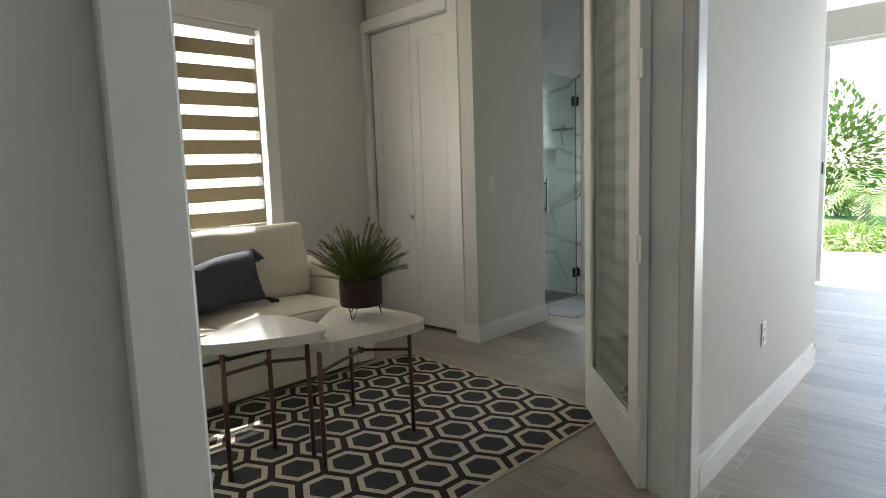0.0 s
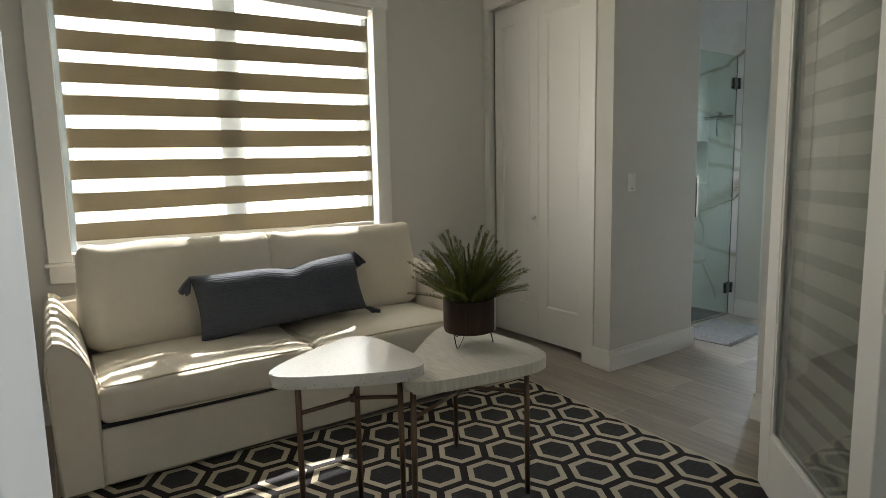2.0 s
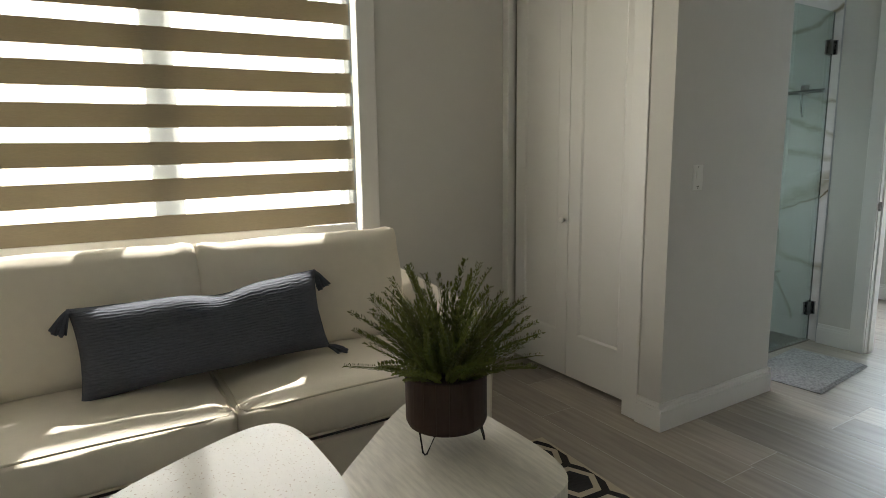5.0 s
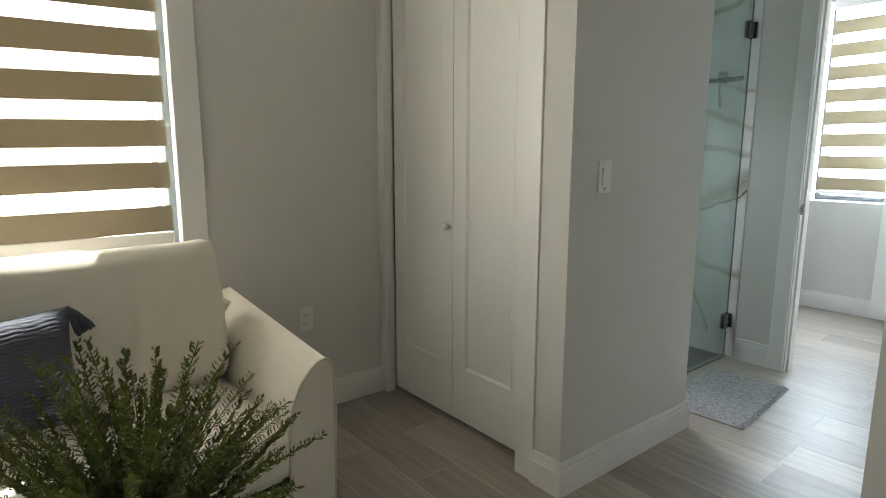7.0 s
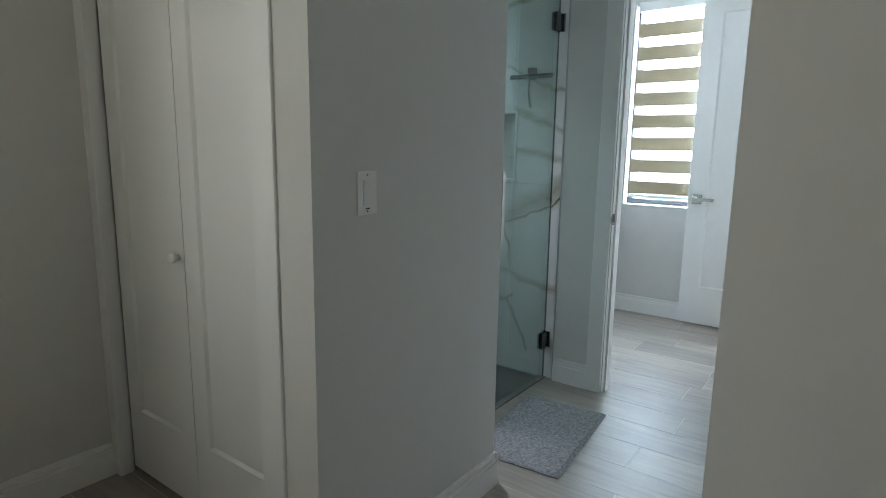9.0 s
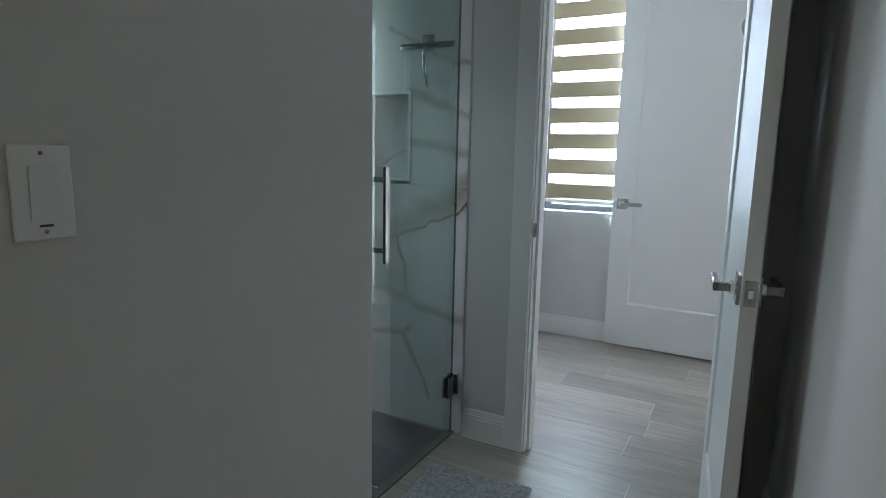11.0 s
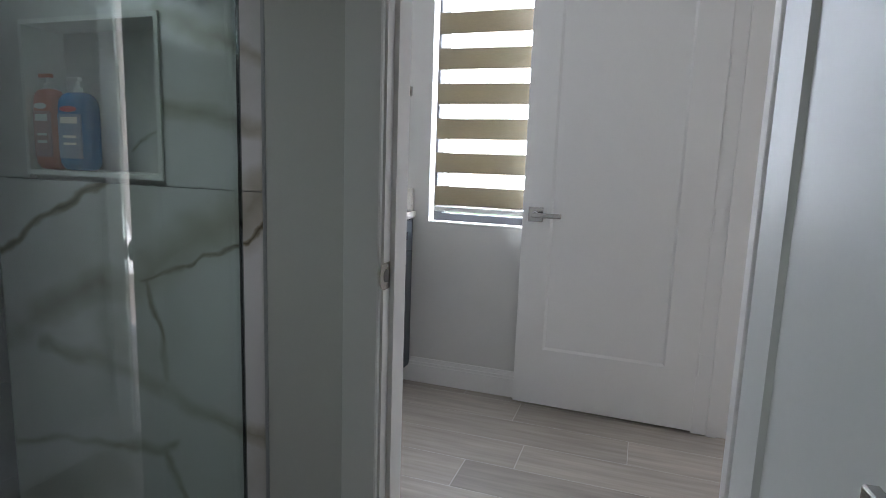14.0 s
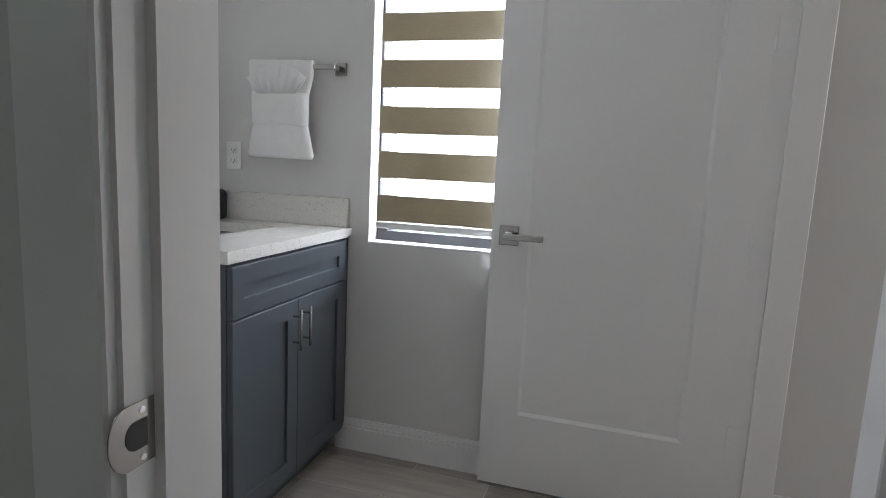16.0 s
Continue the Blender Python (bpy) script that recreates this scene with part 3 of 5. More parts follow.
def hinge(parent, x, y, z, m=TRIM, rz=0.0, leafs=(1, 1)):
    """Butt hinge: knuckle along z and two leaves along local x."""
    k = pose(x, y, z, 0, 0, rz)
    h = local("hinge", moved(turned([(0.0065, -0.05), (0.0065, 0.05)], 10), k), m, parent, "white painted hinge")
    for sgn, use in zip((-1, 1), leafs):
        if use:
            lf = bmesh.new()
            xa, xb = sorted((0.004 * sgn, 0.042 * sgn))
            slab(lf, xa, xb, -0.001, 0.002, -0.05, 0.05)
            local("hinge_leaf", moved(lf, k), m, h)
            for dz, dx in ((-0.035, 0.018), (0.0, 0.027), (0.035, 0.018)):
                local("screw", moved(turned([(0.003, 0), (0.002, 0.0012)], 8), k @ pose(dx * sgn, -0.001, dz, 90)), NICKEL, h)


# bathroom door, open at a right angle to the doorway
def bath_door():
    d = holder("door_bathroom", -1.851, 5.388, 0.012, -84.6)
    w = 0.743
    local("door_leaf", moved(shaker_leaf(w, 2.41, 0.035, [(0.24, 2.29)], 0.115), pose(0, -0.035, 0)), DOORPAINT, d)
    # local x runs from the hinge to the latch; local -y looks into the passage
    lever_set(d, w - 0.062, 0.938, -0.035, -1, -1)
    lever_set(d, w - 0.062, 0.938, 0.0, 1, -1)
    pl = local("latch_plate", box(w, w + 0.0015, -0.030, -0.005, 0.908, 0.968, 0.0), NICKEL, d, "satin nickel latch plate")
    local("latch_bolt", box(w + 0.0015, w + 0.010, -0.024, -0.011, 0.928, 0.948, 0.002), CHROME, pl)
    for z in (0.917, 0.959):
        local("screw", moved(turned([(0.0035, 0), (0.003, 0.0012)], 8), pose(w + 0.0015, -0.0175, z, 0, 90)), DARKCHROME, pl)
    for z in (0.30, 0.955, 1.61, 2.26):
        hinge(d, 0.0, 0.006, z, DARKCHROME)
    return d


structure(bath_door(), "white painted single-panel bathroom door standing open", "door")


def side_door():
    """Door of the bathroom's second doorway, folded back almost flat on the window wall."""
    d = holder("door_side", -1.781, 7.10, 0.012, 180 - 1.0)
    w = 0.837
    local("door_leaf", moved(shaker_leaf(w, 2.41, 0.035, [(0.285, 2.27)], 0.135), pose(0, 0.0, 0)), DOORPAINT, d)
    lever_set(d, w - 0.065, 0.95, 0.035, 1, -1)
    for z in (0.318, 0.973, 1.628, 2.27):
        hinge(d, -0.004, 0.031, z, TRIM, 0, (1, 0))
    return d


structure(side_door(), "white painted single-panel door folded back beside the window", "door")


def french_leaf(name, x, y, rz, flip):
    d = holder(name, x, y, 0.012, rz)
    w, h, t = 0.835, 2.40, 0.04
    f = 1 if flip else -1
    y0, y1 = sorted((0, f * t))
    bm = boxes((0, 0.11, y0, y1, 0, h), (w - 0.11, w, y0, y1, 0, h), (0.11, w - 0.11, y0, y1, 0, 0.24), (0.11, w - 0.11, y0, y1, h - 0.12, h))
    bmesh.ops.bevel(bm, geom=list(bm.edges), offset=0.0025, segments=1, affect="EDGES")
    local("door_frame", bm, DOORPAINT, d)
    local("glazing_bead", boxes(*[(a, b, yy, yy + 0.008, c, e) for yy in (y0 + 0.004, y1 - 0.012) for a, b, c, e in ((0.11, 0.122, 0.24, h - 0.12), (w - 0.122, w - 0.11, 0.24, h - 0.12), (0.122, w - 0.122, 0.24, 0.252), (0.122, w - 0.122, h - 0.132, h - 0.12))]), TRIM, d)
    g = local("pane", box(0.112, w - 0.112, (y0 + y1) / 2 - 0.003, (y0 + y1) / 2 + 0.003, 0.242, h - 0.122), DOORGLASS, d, "clear glass pane mirroring the blinds")
    yb = -f * 0.014
    bl = local("door_blind", box(0.085, w - 0.085, yb - 0.001, yb, 0.2, h - 0.1), DIMSHEER, d, "grey sheer striped blind behind the glass")
    zz = h - 0.11
    while zz > 0.26:
        local("band", box(0.09, w - 0.09, yb - 0.004 if f < 0 else yb + 0.001, yb - 0.001 if f < 0 else yb + 0.004, zz - 0.063, zz), CREAMBAND, bl)
        zz -= 0.106
    for z in (0.285, 0.94, 1.595, 2.25):
        hinge(d, -0.008, f * t + (0.004 if f > 0 else -0.004), z, TRIM, 0, (1 if flip else 0, 1))
    return d


structure(french_leaf("door_french_right", -0.752, 2.222, 133.0, True), "white glazed french door leaf standing open", "door")
structure(french_leaf("door_french_left", -0.752, 0.503, -142.0, False), "white glazed french door leaf folded open", "door")


def bifold(x0, x1):
    w = (x1 - x0) / 2 - 0.002
    for i, x in enumerate((x0, x0 + w + 0.004)):
        d = holder("door_closet", x, 3.475, 0.035)
        local("door_leaf", shaker_leaf(w, 2.43, 0.034, [(0.255, 2.30)], 0.085), DOORPAINT, d)
        if i == 0:
            local("knob", moved(turned([(0.009, 0), (0.008, 0.012), (0.017, 0.018), (0.018, 0.026), (0.012, 0.033)], 16), pose(w - 0.03, 0.0, 0.905, 90)), PLASTIC, d, "small round white knob", True)
        structure(d, "white painted bifold closet door panel", "door")


bifold(-3.758, -2.825)
# added sheet, coloured near black so the door gaps read as shaded
structure(part("closet_shade_sheet", boxes((-3.775, -2.80, 4.05, 4.075, 0, 2.47)), DARKGAP), "near-black sheet standing for the shade inside the closet", "wall")


# ---- windows and blinds ----
def zebra_blind(name, width, z_top, z_bot, pitch, band, first, label, sag=0.004, crooked=0.0, rail=(-0.004, 0.022)):
    """Blind in local x from 0 to width, y 0; bands as (top of band) steps down from first."""
    b = holder(name)
    local("sheer_cloth", box(0.008, width - 0.008, 0.002, 0.0026, z_bot + 0.02, z_top), SHEER, b, "white sheer cloth")
    z = first
    while z - band > z_bot - 0.02:
        bm = bmesh.new()
        n = 14
        zz0, zz1 = max(z - band, z_bot + 0.015), min(z, z_top)
        ph = random.uniform(0, 6)
        vs = []
        for i in range(n + 1):
            x = width * i / n
            dz = sag * math.sin(3.1 * i / n + ph) * (1 if 0 < i < n else 0.4) - crooked * (1 - i / n) * (0.35 + 0.65 * (z - z_bot))
            vs.append((bm.verts.new((x, -0.004, zz0 + dz)), bm.verts.new((x, -0.004, zz1 + dz)), bm.verts.new((x, -0.0015, zz1 + dz)), bm.verts.new((x, -0.0015, zz0 + dz))))
        for a, c in zip(vs, vs[1:]):
            for k in range(4):
                bm.faces.new((a[k], a[(k + 1) % 4], c[(k + 1) % 4], c[k]))
        local("band", bm, BAND, b)
        z -= pitch
    local("bottom_rail", box(0, width, -0.012, 0.010, z_bot + rail[0], z_bot + rail[1], 0.004), PLASTIC, b, "white bottom rail")
    local("headrail", box(0, width, -0.03, 0.04, z_top, z_top + 0.07, 0.006), PLASTIC, b)
    return tagged(b, label, "blind")


zb = zebra_blind("zebra_blind", 1.765, 2.31, 0.905, 0.171, 0.1035, 2.255, "khaki and sheer striped roller blind in the lounge window", 0.004, 0.045, (-0.018, 0.042))
zb.matrix_basis = pose(-3.862, 0.678, 0, 0, 0, 90)
zb2 = zebra_blind("zebra_blind", 0.86, 2.36, 0.945, 0.172, 0.1035, 1.760 + 0.172 * 3, "khaki and sheer striped roller blind in the bathroom window", 0.001)
zb2.matrix_basis = pose(-3.105, 7.172, 0)


def window(name, width, z0, z1, mullions, frame_mat, label):
    """Window in local x from 0 to width; the room is at -y."""
    o = holder(name)
    f = 0.045
    local("window_frame", boxes((0, f, -0.03, 0.03, z0, z1), (width - f, width, -0.03, 0.03, z0, z1), (f, width - f, -0.03, 0.03, z0, z0 + f), (f, width - f, -0.03, 0.03, z1 - f, z1)), frame_mat, o)
    edges = [f] + mullions + [width - f]
    for m in mullions:
        local("mullion", box(m - 0.065, m + 0.065, -0.03, 0.03, z0 + f, z1 - f, 0.004), frame_mat, o)
    for a, b in zip(edges, edges[1:]):
        g = local("pane", box(a, b, -0.003, 0.003, z0 + f, z1 - f), GLASS, o)
        g.visible_shadow = False
    return structure(o, label, "window")


wa = window("window_lounge", 1.835, 0.88, 2.36, [0.89], GREYALU, "wide white-framed lounge window behind a striped blind")
wa.matrix_basis = pose(-3.945, 0.64, 0, 0, 0, 90)
wb = window("window_bath", 0.88, 0.88, 2.42, [], ALUM, "dark-framed bathroom window behind a striped blind")
wb.matrix_basis = pose(-3.13, 7.26, 0)
# flat lounge window trim with head, sides, sill and apron
bm = boxes((-3.83, -3.808, 0.545, 0.652, 0.845, 2.372), (-3.83, -3.808, 2.463, 2.565, 0.845, 2.372), (-3.83, -3.805, 0.53, 2.58, 2.372, 2.51),
           (-3.83, -3.80, 0.525, 2.585, 0.825, 0.845), (-3.83, -3.81, 0.545, 2.565, 0.735, 0.825), (-3.83, -3.795, 0.515, 2.595, 2.51, 2.53))
bmesh.ops.bevel(bm, geom=list(bm.edges), offset=0.003, segments=1, affect="EDGES")
structure(part("window_trim", bm, TRIM), "white painted window casing with sill and apron", "trim")
structure(part("window_sill", boxes((-4.0, -3.83, 0.641, 2.474, 0.881, 0.885)), TRIM), "white painted inner window sill", "trim")
structure(part("window_sill_bath", boxes((-3.129, -2.251, 7.151, 7.24, 0.881, 0.886)), TRIM), "white bathroom window sill", "trim")
cord = tagged(part("blind_chain", tube([(-3.842, 0.648, 2.3), (-3.84, 0.647, 1.6), (-3.842, 0.648, 1.0)], 0.003, 6), BLACK), "thin dark bead chain hanging beside the blind", "blind chain")


# ---- outdoors ----
structure(part("ground", boxes((-400, 400, -400, 400, -0.5, -0.18)), LAWN), "sunlit green lawn reaching the horizon", "ground")
pv = structure(part("pavement", boxes((-2.5, 4.0, 7.34, 10.4, -0.16, -0.035)), GROUT), "grey stone paver patio", "pavement")

# ---- lounge ----
def cushion(lx, ly, lz, r, crown=0.0, n=12, seed=0, lump=0.004, rise=1.0, ears=0.0):
    """Soft block with rounded edges, swollen faces and small lumps."""
    bm = bmesh.new()
    bmesh.ops.create_cube(bm, size=2)
    bmesh.ops.subdivide_edges(bm, edges=list(bm.edges), cuts=n, use_grid_fill=True)
    half = Vector((lx / 2, ly / 2, lz / 2))
    for v in bm.verts:
        q = v.co.copy()
        u = Vector((q.x * half.x, q.y * half.y, q.z * half.z))
        c = Vector([max(-(h - r), min(h - r, a)) for a, h in zip(u, half)])
        d = u - c
        if d.length > 1e-9:
            d = d.normalized() * r
        p = c + d
        sw = [(1 - q[(k + 1) % 3] ** 2) * (1 - q[(k + 2) % 3] ** 2) for k in range(3)]
        for k in range(3):
            if abs(q[k]) > 0.99:
                p[k] += math.copysign(crown * (rise if k == 2 else 0.55) * sw[k], q[k])
        if ears and q.z > 0.6:
            pull = ears * max(0.0, abs(q.y) - 0.8) / 0.2 * (q.z - 0.6) / 0.4
            p += Vector((0, math.copysign(pull * 0.6, q.y), pull))
        s = Vector((seed * 3.1, seed * 1.7, 0))
        p += Vector([noise.noise(p * 5 + s + Vector((0, 0, k * 9))) for k in range(3)]) * lump
        v.co = p
    return bm


def sofa():
    s = holder("sofa", -3.3, 1.57, 0)
    inv = pose(3.3, -1.57, 0)
    prof = [(0.012, 0.03), (0.004, 0.30), (-0.004, 0.52), (-0.002, 0.585), (0.008, 0.622), (0.028, 0.643), (0.055, 0.638), (0.085, 0.612), (0.115, 0.572), (0.14, 0.522), (0.153, 0.46), (0.156, 0.38), (0.156, 0.03)]
    for sign, edge in ((1, 0.503), (-1, 2.645)):
        bm = bmesh.new()
        rings = []
        xs = [-2.872, -2.878, -3.0, -3.2, -3.4, -3.6, -3.74]
        for i, x in enumerate(xs):
            k = 1 + 0.10 * (x + 2.87) / -0.87
            inset = 0.006 if i == 0 else 0.0
            rings.append([bm.verts.new((x, edge + sign * (min(max(a, inset), 0.156 - inset) if i == 0 else a), z * k - inset)) for a, z in prof])
        for a, c in zip(rings, rings[1:]):
            for j in range(len(prof)):
                bm.faces.new((a[j], a[(j + 1) % len(prof)], c[(j + 1) % len(prof)], c[j]))
        bm.faces.new(rings[0])
        bm.faces.new(rings[-1])
        arm = local("arm", moved(bm, inv), LINEN, s, "", True)
        arm.data.set_sharp_from_angle(angle=radians(40))
        pts = [(-2.874, edge + sign * a, z) for a, z in prof]
        local("piping", moved(tube(pts, 0.005, 6), inv), PIPING, arm, "cream welt piping", True)
    local("back_frame", moved(cushion(0.2, 2.06, 0.66, 0.04, 0.0, 8, 3, 0.0), inv @ pose(-3.68, 1.573, 0.36)), LINEN, s, "", True)
    local("front_rail", moved(box(-3.5, -2.868, 0.66, 2.488, 0.025, 0.262, 0.012), inv), LINEN, s)
    # deck coloured near black to paint the shaded gap under the cushions
    local("seat_deck_shade", moved(box(-3.6, -2.885, 0.66, 2.488, 0.262, 0.28), inv), DARKGAP, s)
    for y0, y1, sd in ((0.662, 1.572, 1), (1.578, 2.488, 2)):
        w = y1 - y0
        c = local("seat_cushion", moved(cushion(0.60, w, 0.165, 0.035, 0.036, 14, sd), inv @ pose(-3.152, (y0 + y1) / 2, 0.365)), LINEN, s, "", True)
        for z in (0.437, 0.292):
            m = 0.012
            pts = [(-3.40, y0 + m, z), (-2.90, y0 + m, z), (-2.872, y0 + 0.03, z)] + [(-2.857 - 0.016 * (2 * t - 1) ** 4, y0 + 0.03 + (w - 0.06) * t, z + (0.012 * (1 - (2 * t - 1) ** 2) if z > 0.4 else 0)) for t in [i / 12 for i in range(13)]] + [(-2.90, y1 - m, z), (-3.40, y1 - m, z)]
            local("piping", moved(tube(pts, 0.005, 6), inv), PIPING, c, "cream welt piping", True)
    for y0, y1, sd in ((0.665, 1.556, 5), (1.564, 2.47, 6)):
        local("back_cushion", moved(cushion(0.21, y1 - y0, 0.505, 0.055, 0.05, 18, sd, 0.011, 0.22, 0.016), inv @ pose(-3.47, (y0 + y1) / 2, 0.695, 0, -9)), LINEN, s, "", True)
    for x in (-2.95, -3.65):
        for y in (0.6, 2.55):
            local("foot", moved(box(x - 0.025, x + 0.025, y - 0.025, y + 0.025, 0, 0.035), inv), BLACK, s)
    return tagged(s, "cream upholstered two-seat sofa with flared arms, beneath the window", "sofa")


sofa()


def lumbar_pillow():
    p = holder("throw_pillow", -3.215, 1.56, 0.65)
    L, Hh, T = 0.90, 0.335, 0.185
    bm = bmesh.new()
    nu, nv = 60, 130
    for side in (1, -1):
        grid = []
        for i in range(nu + 1):
            for j in range(nv + 1):
                u, v = 2 * i / nu - 1, 2 * j / nv - 1
                pinch = 1 - 0.10 * (1 - v * v) * abs(u) ** 3 * 0.4
                y = u * L / 2 * pinch
                z = v * Hh / 2 * (1 - 0.10 * (1 - u * u))
                t = T / 2 * (max(0, 1 - u ** 4) * max(0, 1 - v ** 4)) ** 0.55
                fold = 0.010 * math.exp(-((u - 0.12) / 0.10) ** 2) * (v + 0.2)
                z += -0.022 * math.exp(-((u - 0.12) / 0.22) ** 2) * (1 if v > 0 else 0.3) * abs(v)
                rib = 0.0010 * math.sin(v * 88 + 0.9 * math.sin(u * 34) + 3.0 * noise.noise(Vector((u * 5, v * 3, 1)))) * min(1, t / 0.02)
                x = side * (t + rib) - side * fold * (t > 0.01) + 0.007 * noise.noise(Vector((y * 9, z * 9, side))) + 0.0012 * noise.noise(Vector((y * 90, z * 150, side)))
                grid.append(bm.verts.new((x, y, z)))
        for i in range(nu):
            for j in range(nv):
                a = i * (nv + 1) + j
                bm.faces.new((grid[a], grid[a + 1], grid[a + nv + 2], grid[a + nv + 1]))
    bmesh.ops.remove_doubles(bm, verts=bm.verts, dist=0.0006)
    k = pose(0, 0, 0, 2.7, -18, 0)
    local("cover", moved(bm, k), PILLOW, p, "slate blue ribbed knit cover", True)
    for su, sv in ((-1, 1), (1, 1), (-1, -1), (1, -1)):
        o = k @ Vector((0.0, su * L / 2 * 0.985, sv * Hh / 2 * 0.97))
        tb = bmesh.new()
        rr = random.Random(su * 3 + sv)
        down = Vector((0.15, su * (0.6 if sv > 0 else 1.0), -0.9 if sv > 0 else -0.35)).normalized()
        for q in range(34):
            d = (down + Vector((rr.uniform(-.35, .35), rr.uniform(-.35, .35), rr.uniform(-.25, .25)))).normalized()
            strand = tube([o, o + d * 0.03, o + d * 0.045 + Vector((0, 0, -0.004)), o + d * rr.uniform(0.07, 0.085) + Vector((0, 0, -0.012))], [0.006, 0.006, 0.0055, 0.004], 5)
            me = bpy.data.meshes.new("strand")
            strand.to_mesh(me)
            strand.free()
            tb.from_mesh(me)
            bpy.data.meshes.remove(me)
        local("tassel", tb, PILLOW, p, "slate blue yarn tassel", True)
    return tagged(p, "slate blue knit lumbar pillow with tassels, leaning on the sofa back", "pillow")


lumbar_pillow()


def spline_outline(corners, bulge, n=20):
    """Closed rounded triangle: cubic spline with doubled corners and pushed-out side middles."""
    c = sum((Vector(p) for p in corners), Vector((0, 0))) / 3
    ctrl = []
    for i in range(3):
        p, q = Vector(corners[i]), Vector(corners[(i + 1) % 3])
        mid = (p + q) / 2
        ctrl += [c + (p - c) * 1.29, mid + (mid - c).normalized() * bulge]
    out = []
    m = len(ctrl)
    for i in range(m):
        p0, p1, p2, p3 = (ctrl[(i + k) % m] for k in range(4))
        for s in range(n):
            t = s / n
            out.append(((1 - t) ** 3 * p0 + (3 * t ** 3 - 6 * t * t + 4) * p1 + (-3 * t ** 3 + 3 * t * t + 3 * t + 1) * p2 + t ** 3 * p3) / 6)
    return out


def side_table(corners, legs, top, thick, mat, label, top_label):
    c = sum((Vector(p) for p in corners), Vector((0, 0))) / 3
    t = holder("side_table", c.x, c.y, 0)
    out = [(p.x - c.x, p.y - c.y) for p in spline_outline(corners, 0.05)]
    local("tabletop", prism(out, top - thick, top, thick * 0.42, 4), mat, t, top_label, True).data.set_sharp_from_angle(angle=radians(50))
    zb = top - 0.138
    hub = Vector((0, 0))
    for x, y in legs:
        hub += Vector((x - c.x, y - c.y)) / 3
    for x, y in legs:
        lx, ly = x - c.x, y - c.y
        local("leg", tube([(lx, ly, 0.006), (lx * 0.985, ly * 0.985, top - thick)], 0.0105, 12), BRONZE, t, "", True)
        local("foot_cap", tube([(lx, ly, 0.0), (lx, ly, 0.008)], 0.012, 12), BLACK, t)
        local("stretcher", tube([(lx * 0.99, ly * 0.99, zb), (hub.x, hub.y, zb)], 0.0075, 10), BRONZE, t, "", True)
    local("hub", tube([(hub.x, hub.y, zb - 0.012), (hub.x, hub.y, zb + 0.012)], 0.013, 12), BRONZE, t)
    return tagged(t, label, "side table", "nesting side tables")


side_table([(-2.14, 1.115), (-1.90, 1.585), (-2.39, 1.575)], [(-2.085, 1.195), (-2.005, 1.55), (-2.21, 1.475)], 0.600, 0.043, QUARTZ,
           "rounded triangular side table with speckled white stone top and bronze legs", "speckled white stone top")
side_table([(-1.895, 1.50), (-1.80, 2.09), (-2.43, 2.065)], [(-1.893, 1.53), (-1.84, 2.015), (-2.33, 2.025)], 0.560, 0.043, ASHTOP,
           "rounded triangular side table with limed wood top and bronze legs", "pale limed wood top")


def frond_mesh(seed):
    rr = random.Random(seed)
    bm = bmesh.new()
    L = 0.27
    bend = rr.uniform(0.015, 0.085)
    pts = [Vector((bend * (i / 8) ** 2, 0, L * i / 8)) for i in range(9)]
    me = bpy.data.meshes.new("tmp")
    st = tube(pts, [0.0017 * (1 - 0.07 * i) for i in range(9)], 5)
    st.to_mesh(me)
    st.free()
    bm.from_mesh(me)
    bpy.data.meshes.remove(me)
    for i in range(40):
        t = 0.14 + 0.86 * i / 40
        p = Vector((bend * t * t, 0, L * t))
        size = 0.0145 * (1 - 0.5 * t) + 0.004
        for k in range(2):
            # leaflets in opposite pairs, turned a little from pair to pair
            a = math.pi * k + 0.5 * math.sin(i * 1.3) + rr.uniform(-0.3, 0.3) + (0.9 if i % 4 == 0 else 0.0)
            out = Vector((math.cos(a), math.sin(a), rr.uniform(0.5, 0.95))).normalized()
            side = out.cross(Vector((0, 0, 1))).normalized() * size * 0.27
            tip = p + out * size
            mid = p + out * size * 0.55
            up = Vector((0, 0, size * 0.12))
            v = [bm.verts.new(q) for q in (p, mid + side, tip, mid - side)]
            w2 = bm.verts.new(mid + up)
            for e in range(4):
                bm.faces.new((v[e], v[(e + 1) % 4], w2))
            if rr.random() < 0.5:
                b0 = p + out * size * 0.6
                o2 = (out + Vector((0, 0, 1.0))).normalized() * size * 0.45
                s2 = side * 0.7
                bm.faces.new([bm.verts.new(q) for q in (b0, b0 + o2 * 0.6 + s2, b0 + o2 * 1.3, b0 + o2 * 0.6 - s2)])
    out_me = bpy.data.meshes.new("frond")
    bm.to_mesh(out_me)
    bm.free()
    out_me.materials.append(LEAF)
    return out_me


